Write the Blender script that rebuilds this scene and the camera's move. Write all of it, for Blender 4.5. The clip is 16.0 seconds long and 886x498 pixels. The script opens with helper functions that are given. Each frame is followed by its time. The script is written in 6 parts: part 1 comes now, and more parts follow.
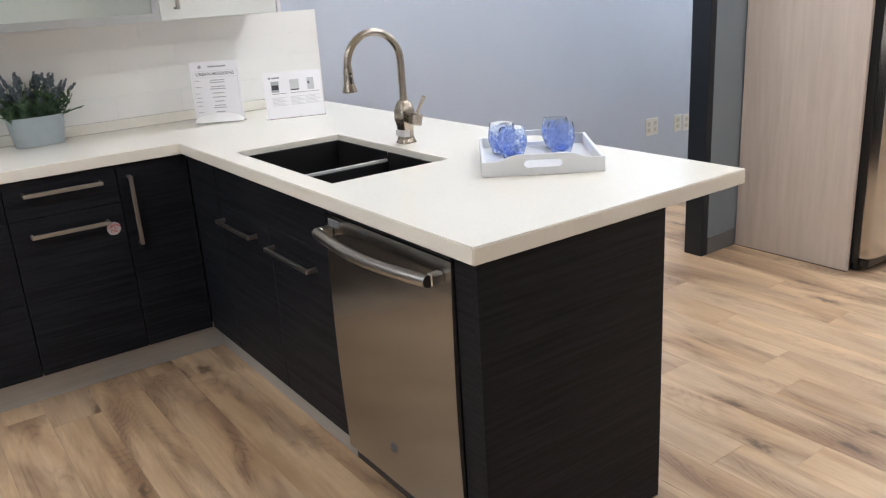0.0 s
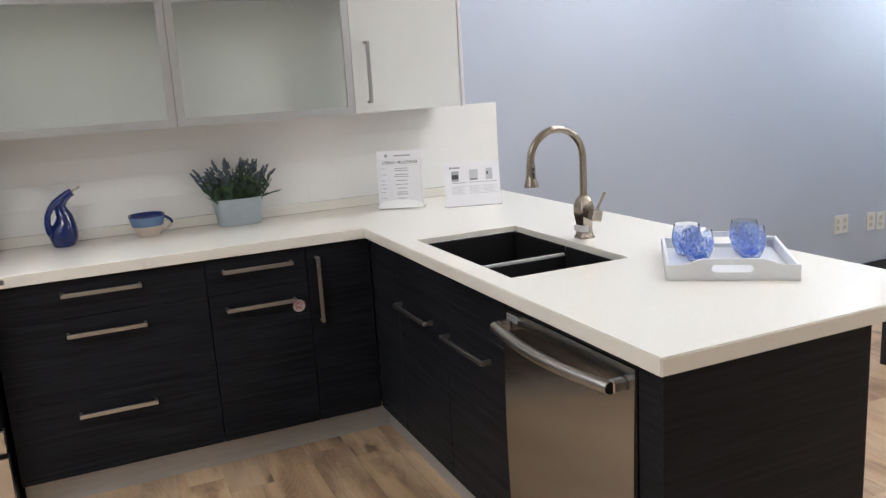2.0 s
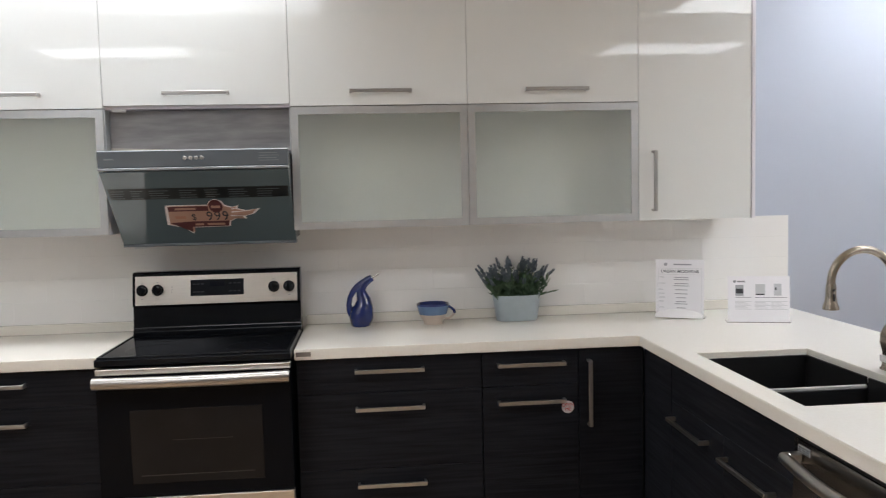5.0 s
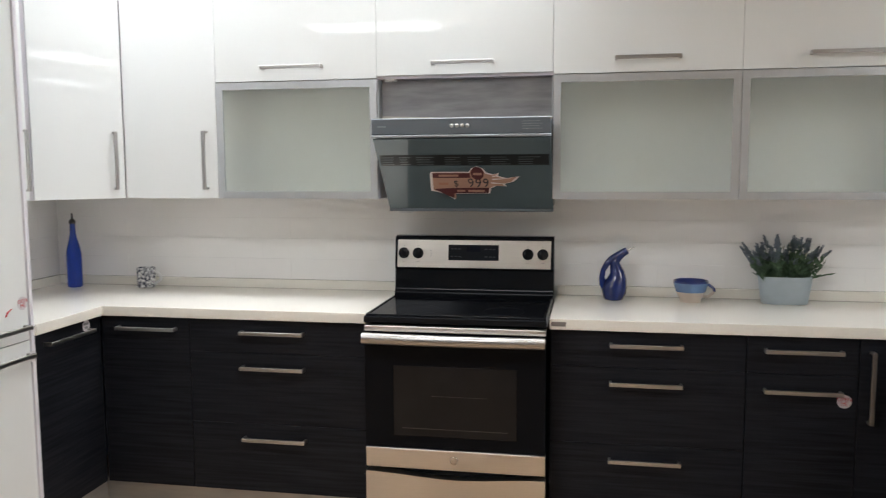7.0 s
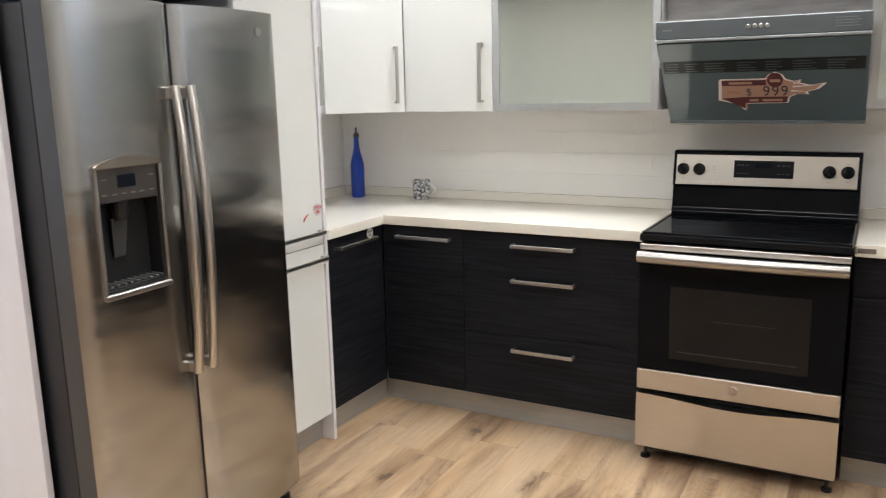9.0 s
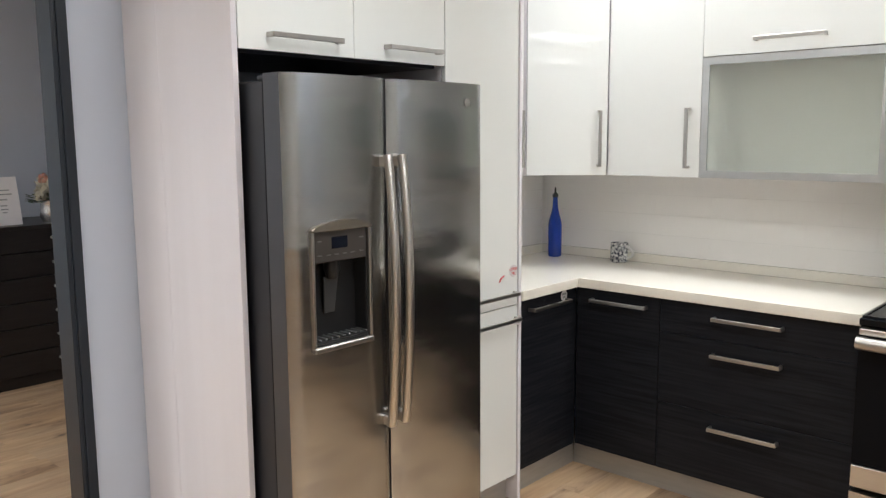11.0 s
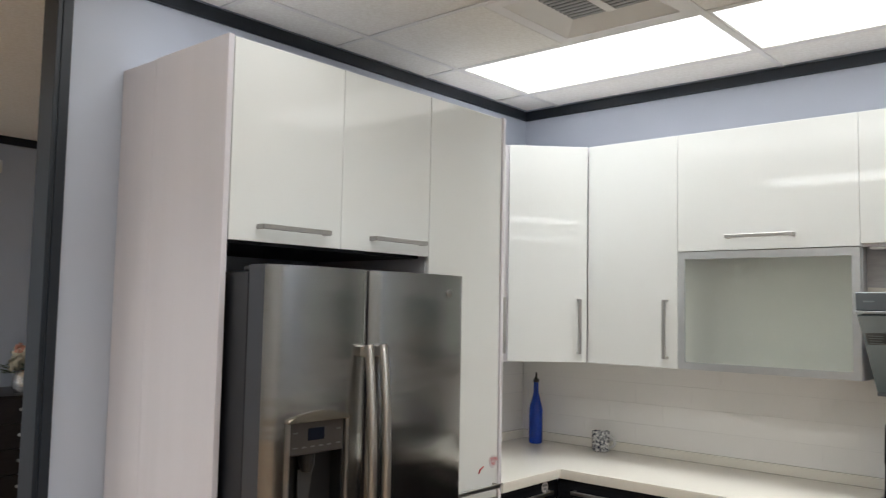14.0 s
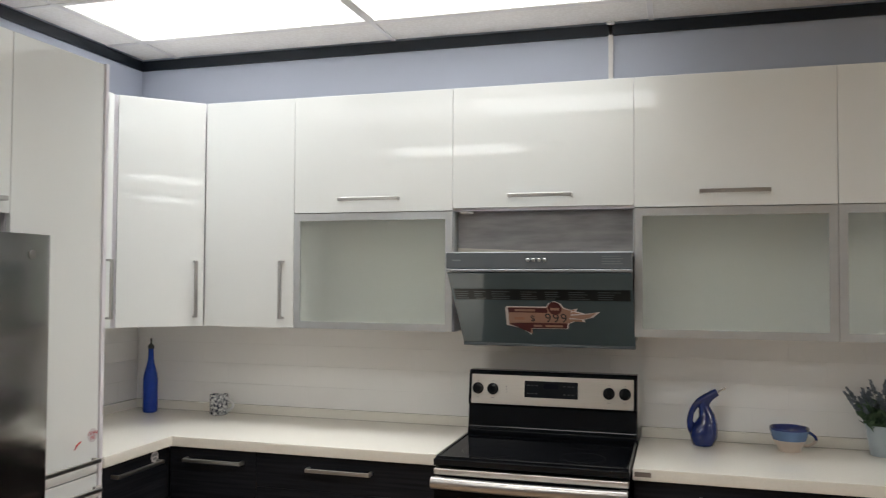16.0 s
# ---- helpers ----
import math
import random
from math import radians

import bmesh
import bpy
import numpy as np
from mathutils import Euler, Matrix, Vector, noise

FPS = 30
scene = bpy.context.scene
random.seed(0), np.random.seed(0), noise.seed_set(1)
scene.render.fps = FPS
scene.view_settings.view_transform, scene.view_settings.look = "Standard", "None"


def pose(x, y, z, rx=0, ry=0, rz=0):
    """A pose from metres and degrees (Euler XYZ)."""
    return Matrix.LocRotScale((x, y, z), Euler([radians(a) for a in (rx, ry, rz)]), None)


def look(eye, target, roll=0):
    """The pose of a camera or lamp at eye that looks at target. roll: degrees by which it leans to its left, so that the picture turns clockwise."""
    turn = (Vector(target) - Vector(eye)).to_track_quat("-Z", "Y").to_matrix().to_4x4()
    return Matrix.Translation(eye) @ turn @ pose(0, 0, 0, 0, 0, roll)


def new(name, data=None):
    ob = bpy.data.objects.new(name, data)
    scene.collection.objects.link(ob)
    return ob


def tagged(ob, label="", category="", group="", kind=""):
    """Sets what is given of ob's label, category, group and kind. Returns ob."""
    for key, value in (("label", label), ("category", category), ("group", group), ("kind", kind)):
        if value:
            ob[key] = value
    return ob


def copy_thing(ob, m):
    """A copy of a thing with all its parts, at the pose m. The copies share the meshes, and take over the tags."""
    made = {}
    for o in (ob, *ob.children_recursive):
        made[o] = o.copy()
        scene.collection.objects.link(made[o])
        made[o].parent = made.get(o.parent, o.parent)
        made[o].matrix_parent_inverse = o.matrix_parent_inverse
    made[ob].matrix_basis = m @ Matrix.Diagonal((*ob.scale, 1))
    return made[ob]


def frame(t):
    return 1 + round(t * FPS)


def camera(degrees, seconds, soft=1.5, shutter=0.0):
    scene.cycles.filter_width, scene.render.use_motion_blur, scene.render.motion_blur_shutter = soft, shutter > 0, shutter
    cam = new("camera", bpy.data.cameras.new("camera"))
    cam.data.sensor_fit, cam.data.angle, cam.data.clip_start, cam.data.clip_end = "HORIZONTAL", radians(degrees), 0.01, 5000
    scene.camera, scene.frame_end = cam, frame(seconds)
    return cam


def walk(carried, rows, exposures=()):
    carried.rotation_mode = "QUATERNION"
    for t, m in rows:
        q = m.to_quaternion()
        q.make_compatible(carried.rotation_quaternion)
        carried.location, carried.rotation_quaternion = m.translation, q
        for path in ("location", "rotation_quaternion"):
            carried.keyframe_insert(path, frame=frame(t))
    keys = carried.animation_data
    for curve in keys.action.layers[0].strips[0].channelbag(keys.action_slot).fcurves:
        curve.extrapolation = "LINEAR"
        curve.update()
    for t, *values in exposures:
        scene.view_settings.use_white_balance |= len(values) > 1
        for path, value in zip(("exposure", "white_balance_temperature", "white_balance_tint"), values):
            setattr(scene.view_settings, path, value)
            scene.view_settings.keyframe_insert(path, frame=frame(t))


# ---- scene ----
cam = camera(57.6, 16.0, soft=1.15, shutter=0.25)
PATH = [
    (0, (0.825, -3.955, 1.515), (1.907, -2.394, 0.89), -3.7),
    (0.5, (0.817, -3.942, 1.529), (1.837, -2.323, 0.947), -4.3),
    (1, (0.806, -3.936, 1.546), (1.745, -2.251, 1.017), -4.4),
    (1.5, (0.8, -3.926, 1.555), (1.662, -2.186, 1.077), -4.0),
    (2, (0.775, -3.919, 1.569), (1.558, -2.126, 1.156), -3.5),
    (2.5, (0.756, -3.931, 1.603), (1.458, -2.083, 1.301), -2.7),
    (3, (0.754, -3.973, 1.617), (1.374, -2.082, 1.411), -1.9),
    (3.2, (0.749, -3.986, 1.626), (1.352, -2.087, 1.445), -1.9),
    (5.3, (0.688, -3.929, 1.593), (0.782, -1.937, 1.445), -1.1),
    (5.5, (0.678, -3.91, 1.597), (0.714, -1.917, 1.434), -0.9),
    (6, (0.616, -3.905, 1.589), (0.537, -1.915, 1.4), -0.4),
    (6.5, (0.566, -3.93, 1.592), (0.378, -1.949, 1.392), -0.3),
    (7, (0.546, -3.926, 1.586), (0.186, -1.97, 1.38), -0.3),
    (7.5, (0.522, -3.926, 1.578), (-0.002, -2.013, 1.319), -0.4),
    (8, (0.499, -3.917, 1.571), (-0.152, -2.055, 1.243), -0.5),
    (8.5, (0.448, -3.884, 1.556), (-0.339, -2.085, 1.18), -0.9),
    (9, (0.429, -3.874, 1.55), (-0.504, -2.149, 1.158), -1.3),
    (9.5, (0.416, -3.864, 1.55), (-0.644, -2.217, 1.143), -0.9),
    (9.7, (0.422, -3.863, 1.555), (-0.693, -2.256, 1.137), -0.3),
    (11.8, (0.433, -3.911, 1.658), (-0.966, -2.487, 1.53), -0.7),
    (12, (0.43, -3.917, 1.661), (-0.974, -2.495, 1.573), -0.7),
    (12.5, (0.419, -3.922, 1.685), (-0.986, -2.499, 1.709), -0.2),
    (13, (0.432, -3.938, 1.698), (-0.972, -2.516, 1.796), 0.3),
    (13.5, (0.438, -3.929, 1.703), (-0.946, -2.492, 1.838), 0.8),
    (14, (0.447, -3.896, 1.699), (-0.864, -2.392, 1.843), 1.1),
    (14.5, (0.477, -3.865, 1.7), (-0.647, -2.215, 1.825), 1.0),
    (15, (0.515, -3.822, 1.688), (-0.408, -2.05, 1.791), 0.4),
    (15.5, (0.536, -3.83, 1.684), (-0.191, -1.968, 1.765), 0.6),
    (16, (0.552, -3.812, 1.687), (-0.007, -1.893, 1.753), 0.3),
]
walk(cam, [(t, look(eye, target, roll)) for t, eye, target, roll in PATH],
     [(0, 0.28, 5880, 10), (1.5, 0.24, 5890, 10), (3.2, -0.04, 6000, 12), (5.5, 0.02, 5990, 11), (7.5, 0.18, 5960, 9.5), (9.5, 0.30, 6220, 9), (12.0, 0.0, 6130, 9), (14.0, -0.28, 6180, 8.5), (16.0, -0.29, 6180, 9)])

# ---- world and exposure ----
world = bpy.data.worlds.new("world")
scene.world = world
world.use_nodes = True
world.node_tree.nodes["Background"].inputs[0].default_value = (0.9, 0.95, 1.0, 1)
world.node_tree.nodes["Background"].inputs[1].default_value = 0.05
PANEL_POWER = 2.6        # the older panels over the worktop
PANEL_POWER_NEW = 8.0   # the panel behind the viewer
PANEL_POWER_MID = 6.0    # the panels over the middle of the floor
PANEL_POWER_FAR = 23.0   # the panels at the far end of the passage
PANEL_POWER_EAST = 12.0  # the panels past the peninsula
TUBE_WATTS = {(1, 1): 7.2, (2, 1): 6.0, (1, 4): 2.5, (2, 4): 11.0, (1, 7): 17.0}   # tubes over the prismatic lenses, which throw most light downwards

# ---- materials ----
def mat(name, color, rough=0.5, metal=0.0, coat=0.0, vary=0.0, scale=8.0, stretch=(1, 1, 1), bump=0.0, bump_scale=60.0,
        color2=None, rough_vary=0.0, spec=0.5, emit=None, power=0.0, transmission=0.0, alpha=1.0, ior=1.45, random_tint=0.0, detail=4.0):
    m = bpy.data.materials.new(name)
    m.use_nodes = True
    nt = m.node_tree
    b = nt.nodes["Principled BSDF"]
    b.inputs["Base Color"].default_value = (*color, 1)
    b.inputs["Roughness"].default_value = rough
    b.inputs["Metallic"].default_value = metal
    b.inputs["Coat Weight"].default_value = coat
    b.inputs["Coat Roughness"].default_value = 0.03
    b.inputs["Specular IOR Level"].default_value = spec
    b.inputs["Transmission Weight"].default_value = transmission
    b.inputs["IOR"].default_value = ior
    b.inputs["Alpha"].default_value = alpha
    if emit:
        b.inputs["Emission Color"].default_value = (*emit, 1)
        b.inputs["Emission Strength"].default_value = power
    link = nt.links.new
    if vary or color2 or bump or rough_vary or random_tint:
        tc = nt.nodes.new("ShaderNodeTexCoord")
        mp = nt.nodes.new("ShaderNodeMapping")
        mp.inputs["Scale"].default_value = stretch
        link(tc.outputs["Object"], mp.inputs["Vector"])
        n = nt.nodes.new("ShaderNodeTexNoise")
        n.inputs["Scale"].default_value = scale
        n.inputs["Detail"].default_value = detail
        link(mp.outputs[0], n.inputs["Vector"])
        if vary or color2:
            ramp = nt.nodes.new("ShaderNodeValToRGB")
            c2 = color2 or tuple(c * (1 - vary) for c in color)
            ramp.color_ramp.elements[0].position, ramp.color_ramp.elements[1].position = 0.32, 0.68
            ramp.color_ramp.elements[0].color = (*c2, 1)
            ramp.color_ramp.elements[1].color = (*color, 1)
            link(n.outputs["Fac"], ramp.inputs["Fac"])
            link(ramp.outputs["Color"], b.inputs["Base Color"])
            if random_tint:
                info = nt.nodes.new("ShaderNodeObjectInfo")
                hsv = nt.nodes.new("ShaderNodeHueSaturation")
                r = nt.nodes.new("ShaderNodeMapRange")
                r.inputs["To Min"].default_value, r.inputs["To Max"].default_value = 1 - random_tint, 1 + random_tint
                link(info.outputs["Random"], r.inputs["Value"])
                link(r.outputs[0], hsv.inputs["Value"])
                link(ramp.outputs["Color"], hsv.inputs["Color"])
                link(hsv.outputs["Color"], b.inputs["Base Color"])
        if rough_vary:
            r = nt.nodes.new("ShaderNodeMapRange")
            r.inputs["To Min"].default_value, r.inputs["To Max"].default_value = rough - rough_vary, rough + rough_vary
            link(n.outputs["Fac"], r.inputs["Value"])
            link(r.outputs[0], b.inputs["Roughness"])
        if bump:
            n2 = nt.nodes.new("ShaderNodeTexNoise")
            n2.inputs["Scale"].default_value = bump_scale
            n2.inputs["Detail"].default_value = 3
            link(mp.outputs[0], n2.inputs["Vector"])
            bp = nt.nodes.new("ShaderNodeBump")
            bp.inputs["Strength"].default_value = bump
            bp.inputs["Distance"].default_value = 0.002
            link(n2.outputs["Fac"], bp.inputs["Height"])
            link(bp.outputs[0], b.inputs["Normal"])
    return m


def plank_material():
    """Oak-look vinyl planks: long grain along y, cathedral figure, knots, and a tone of its own for each plank."""
    m = bpy.data.materials.new("oak_plank")
    m.use_nodes = True
    nt = m.node_tree
    link, add = nt.links.new, nt.nodes.new
    b = nt.nodes["Principled BSDF"]
    b.inputs["Roughness"].default_value = 0.38
    tc, info = add("ShaderNodeTexCoord"), add("ShaderNodeObjectInfo")
    shift = add("ShaderNodeVectorMath")
    shift.operation = "MULTIPLY_ADD"
    shift.inputs[1].default_value = (1, 1, 1)
    far = add("ShaderNodeVectorMath")
    far.operation = "SCALE"
    far.inputs[0].default_value = (37.0, 91.0, 13.0)
    geo, chance = add("ShaderNodeNewGeometry"), add("ShaderNodeMath")
    link(info.outputs["Random"], chance.inputs[0])
    link(geo.outputs["Random Per Island"], chance.inputs[1])
    link(chance.outputs[0], far.inputs["Scale"])
    link(tc.outputs["Object"], shift.inputs[0])
    link(far.outputs[0], shift.inputs[2])

    def grain(stretch, scale, detail=5.0, distortion=0.0):
        mp, n = add("ShaderNodeMapping"), add("ShaderNodeTexNoise")
        mp.inputs["Scale"].default_value = stretch
        n.inputs["Scale"].default_value, n.inputs["Detail"].default_value = scale, detail
        n.inputs["Distortion"].default_value = distortion
        link(shift.outputs[0], mp.inputs["Vector"])
        link(mp.outputs[0], n.inputs["Vector"])
        return n
    broad = grain((1, 0.17, 1), 6.5, 4.0, 0.9)
    fine = grain((1, 0.045, 1), 75.0, 6.0, 0.2)
    pores = grain((1, 0.10, 1), 190.0, 3.0, 0.0)
    streak = grain((1, 0.15, 1), 6.0, 5.0, 1.2)
    patch = grain((1, 0.42, 1), 2.6, 2.0, 0.3)
    figure = grain((1, 0.24, 1), 4.2, 1.2, 0.25)
    ramp = add("ShaderNodeValToRGB")
    e = ramp.color_ramp.elements
    e[0].position, e[0].color = 0.28, (0.36, 0.225, 0.128, 1)
    e[1].position, e[1].color = 0.70, (0.62, 0.45, 0.292, 1)
    mid = e.new(0.48)
    mid.color = (0.49, 0.338, 0.203, 1)
    link(broad.outputs["Fac"], ramp.inputs["Fac"])

    def ranged(socket, a0, a1, b0=0.0, b1=1.0):
        r = add("ShaderNodeMapRange")
        r.interpolation_type = "SMOOTHSTEP"
        for key, value in (("From Min", a0), ("From Max", a1), ("To Min", b0), ("To Max", b1)):
            r.inputs[key].default_value = value
        link(socket, r.inputs["Value"])
        return r.outputs[0]

    def times(p, q):
        n = add("ShaderNodeMath")
        n.operation = "MULTIPLY"
        for k, v in enumerate((p, q)):
            if isinstance(v, float):
                n.inputs[k].default_value = v
            else:
                link(v, n.inputs[k])
        return n.outputs[0]

    def over(below, factor, color):
        n = add("ShaderNodeMixRGB")
        n.inputs[2].default_value = (*color, 1)
        link(factor, n.inputs[0])
        link(below, n.inputs[1])
        return n.outputs[0]
    # cool grey-beige clouds over the tan
    cloud = grain((1, 0.30, 1), 3.1, 3.0, 0.6)
    grey = times(ranged(cloud.outputs["Fac"], 0.44, 0.62), 0.50)
    # smoky streaks, gathered in patches, with rippled cathedral lines inside them
    smoke = times(ranged(streak.outputs["Fac"], 0.42, 0.68), ranged(patch.outputs["Fac"], 0.32, 0.58))
    tone_out = over(over(ramp.outputs[0], grey, (0.44, 0.33, 0.235)), times(smoke, 0.78), (0.215, 0.128, 0.080))
    wave = add("ShaderNodeMath")
    wave.operation = "SINE"
    ripple_in = add("ShaderNodeMath")
    ripple_in.operation = "MULTIPLY_ADD"
    ripple_in.inputs[1].default_value = 190.0
    link(figure.outputs["Fac"], ripple_in.inputs[0])
    link(times(fine.outputs["Fac"], 9.0), ripple_in.inputs[2])
    link(ripple_in.outputs[0], wave.inputs[0])
    lines = ranged(wave.outputs[0], 0.35, 1.0)
    tone_out = over(tone_out, times(lines, 0.06), (0.24, 0.15, 0.09))
    tone_out = over(tone_out, times(times(lines, smoke), 0.40), (0.115, 0.070, 0.044))
    # knots: a small ragged dark heart in a thin brown halo, drawn out along the plank
    wob = add("ShaderNodeVectorMath")
    wob.operation = "MULTIPLY_ADD"
    wob.inputs[1].default_value = (0.085, 0.19, 0.0)
    jitter = grain((1, 0.6, 1), 26.0, 7.0)
    link(jitter.outputs["Color"], wob.inputs[0])
    link(shift.outputs[0], wob.inputs[2])
    kmap, vor = add("ShaderNodeMapping"), add("ShaderNodeTexVoronoi")
    kmap.inputs["Scale"].default_value = (1, 0.36, 1)
    vor.voronoi_dimensions = "2D"
    vor.inputs["Scale"].default_value = 3.6
    link(wob.outputs[0], kmap.inputs["Vector"])
    link(kmap.outputs[0], vor.inputs["Vector"])
    chosen = add("ShaderNodeSeparateColor")
    link(vor.outputs["Color"], chosen.inputs[0])
    some = ranged(chosen.outputs[0], 0.46, 0.50)
    halo = times(ranged(vor.outputs["Distance"], 0.21, 0.03), some)
    tone_out = over(tone_out, times(halo, 0.55), (0.20, 0.122, 0.072))
    mix_out = over(tone_out, times(times(ranged(vor.outputs["Distance"], 0.09, 0.02), some), 0.75), (0.070, 0.040, 0.026))
    fr = add("ShaderNodeMapRange")
    fr.inputs["From Min"].default_value, fr.inputs["From Max"].default_value = 0.3, 0.7
    fr.inputs["To Min"].default_value, fr.inputs["To Max"].default_value = 0.90, 1.06
    both = add("ShaderNodeMath")
    both.operation = "MULTIPLY_ADD"
    both.inputs[1].default_value, both.inputs[2].default_value = 0.35, -0.175
    link(pores.outputs["Fac"], both.inputs[0])
    sum_ = add("ShaderNodeMath")
    link(both.outputs[0], sum_.inputs[0])
    link(fine.outputs["Fac"], sum_.inputs[1])
    link(sum_.outputs[0], fr.inputs["Value"])
    tone = add("ShaderNodeMapRange")
    tone.inputs["To Min"].default_value, tone.inputs["To Max"].default_value = 0.93, 1.06
    link(info.outputs["Random"], tone.inputs["Value"])
    val = add("ShaderNodeMath")
    val.operation = "MULTIPLY"
    link(fr.outputs[0], val.inputs[0])
    link(tone.outputs[0], val.inputs[1])
    hsv = add("ShaderNodeHueSaturation")
    link(val.outputs[0], hsv.inputs["Value"])
    link(mix_out, hsv.inputs["Color"])
    link(hsv.outputs[0], b.inputs["Base Color"])
    bp = add("ShaderNodeBump")
    bp.inputs["Strength"].default_value, bp.inputs["Distance"].default_value = 0.25, 0.001
    link(fine.outputs["Fac"], bp.inputs["Height"])
    link(bp.outputs[0], b.inputs["Normal"])
    return m


def dark_wood(name, stretch):
    """Black-brown textured laminate with fine streaks along the grain."""
    m = mat(name, (0.0064, 0.0072, 0.0098), rough=0.46, color2=(0.0165, 0.0176, 0.0220), scale=9.0, stretch=stretch,
            bump=0.5, bump_scale=22.0, rough_vary=0.08, detail=8.0, spec=0.14)
    return m


def waves(m, scale, depth):
    """Slow level waves of pressed sheet metal, as relief."""
    nt = m.node_tree
    tc, n, bp = nt.nodes.new("ShaderNodeTexCoord"), nt.nodes.new("ShaderNodeTexNoise"), nt.nodes.new("ShaderNodeBump")
    n.inputs["Scale"].default_value, n.inputs["Detail"].default_value = scale, 2.0
    bp.inputs["Strength"].default_value, bp.inputs["Distance"].default_value = 1.0, depth
    mp = nt.nodes.new("ShaderNodeMapping")
    mp.inputs["Scale"].default_value = (0.7, 0.7, 2.6)
    nt.links.new(tc.outputs["Object"], mp.inputs["Vector"])
    nt.links.new(mp.outputs[0], n.inputs["Vector"])
    nt.links.new(n.outputs["Fac"], bp.inputs["Height"])
    nt.links.new(bp.outputs[0], nt.nodes["Principled BSDF"].inputs["Normal"])


WHITE = mat("white_lacquer", (0.767, 0.784, 0.770), rough=0.018, vary=0.015, scale=3, spec=0.46, bump=0.2, bump_scale=5.0)
WHITE_SIDE = mat("white_melamine", (0.755, 0.735, 0.775), rough=0.20, vary=0.03, scale=4)
PANEL_SIDE = mat("grey_lilac_melamine", (0.67, 0.65, 0.685), rough=0.22, vary=0.04, scale=3, stretch=(4, 4, 0.3))
DARK_X = dark_wood("dark_laminate_x", (0.35, 6, 9))
DARK_Y = dark_wood("dark_laminate_y", (6, 0.35, 9))
DARK_PLAIN = mat("dark_carcass", (0.012, 0.012, 0.013), rough=0.5, vary=0.3)
QUARTZ = mat("quartz", (0.82, 0.794, 0.722), rough=0.13, color2=(0.79, 0.762, 0.685), scale=130, detail=6.0, bump=0.02, bump_scale=90)
STEEL = mat("brushed_steel", (0.54, 0.52, 0.50), rough=0.22, metal=1.0, vary=0.07, scale=60, stretch=(0.6, 0.6, 30), rough_vary=0.05)
tang = STEEL.node_tree.nodes.new("ShaderNodeTangent")
tang.direction_type, tang.axis = "RADIAL", "Z"
STEEL.node_tree.nodes["Principled BSDF"].inputs["Anisotropic"].default_value = 0.8
STEEL.node_tree.links.new(tang.outputs[0], STEEL.node_tree.nodes["Principled BSDF"].inputs["Tangent"])


def door_steel(name, color, depth):
    """Brushed sheet whose shine is drawn out level, with slow waves."""
    m = mat(name, color, rough=0.20, metal=1.0, vary=0.05, scale=60, stretch=(30, 30, 0.6))
    waves(m, 3.4, depth)
    shine, lay = m.node_tree.nodes["Principled BSDF"], m.node_tree.nodes.new("ShaderNodeTangent")
    shine.inputs["Anisotropic"].default_value = 0.95
    lay.direction_type, lay.axis = "RADIAL", "Z"
    m.node_tree.links.new(lay.outputs[0], shine.inputs["Tangent"])
    return m


DOOR_STEEL = door_steel("brushed_door_steel", (0.44, 0.44, 0.437), 0.0020)
DISH_STEEL = door_steel("brushed_dishwasher_steel", (0.41, 0.415, 0.42), 0.0012)
DOOR_SIDE = mat("grey_door_side", (0.065, 0.066, 0.072), rough=0.28, metal=0.4, vary=0.1)
STEEL_H = mat("brushed_steel_level", (0.60, 0.575, 0.54), rough=0.30, metal=1.0, vary=0.10, scale=30, stretch=(0.4, 20, 30), rough_vary=0.05)
FASCIA = mat("bright_brushed_steel", (0.66, 0.63, 0.58), rough=0.36, metal=1.0, vary=0.10, scale=30, stretch=(0.4, 20, 30), rough_vary=0.05)
waves(FASCIA, 3.0, 0.002)
HANDLE_STEEL = mat("satin_handle_steel", (0.40, 0.38, 0.36), rough=0.33, metal=1.0, vary=0.08, scale=30, stretch=(0.4, 20, 30))
NICKEL = mat("satin_nickel", (0.47, 0.46, 0.445), rough=0.30, metal=1.0, vary=0.06, scale=40, rough_vary=0.04)
FAUCET = mat("brushed_nickel", (0.42, 0.37, 0.31), rough=0.25, metal=1.0, vary=0.08, scale=40, rough_vary=0.05)
ALU = mat("anodised_aluminium", (0.60, 0.62, 0.63), rough=0.36, metal=0.75, vary=0.05, scale=30)
KICK = mat("aluminium_plinth", (0.46, 0.455, 0.44), rough=0.42, metal=0.5, vary=0.12, scale=6, stretch=(1, 1, 8), rough_vary=0.06)
FROST = mat("frosted_glass", (0.92, 0.965, 0.86), rough=0.33, transmission=0.95, vary=0.02, scale=5, ior=1.35)
BLACK_GLASS = mat("black_glass", (0.0045, 0.005, 0.0065), rough=0.05, spec=0.07)
BLACK = mat("black_enamel", (0.0065, 0.0075, 0.0095), rough=0.14, vary=0.1, spec=0.24)
BLACK_PLASTIC = mat("black_plastic", (0.014, 0.014, 0.015), rough=0.35, vary=0.15, scale=20)
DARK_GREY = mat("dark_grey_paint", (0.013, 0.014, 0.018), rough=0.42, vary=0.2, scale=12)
SLATE = mat("slate_grey_glass", (0.096, 0.128, 0.143), rough=0.05, vary=0.06, scale=3, coat=0.4)
SLATE_BAND = mat("slate_grey_enamel", (0.13, 0.148, 0.165), rough=0.25, vary=0.06)
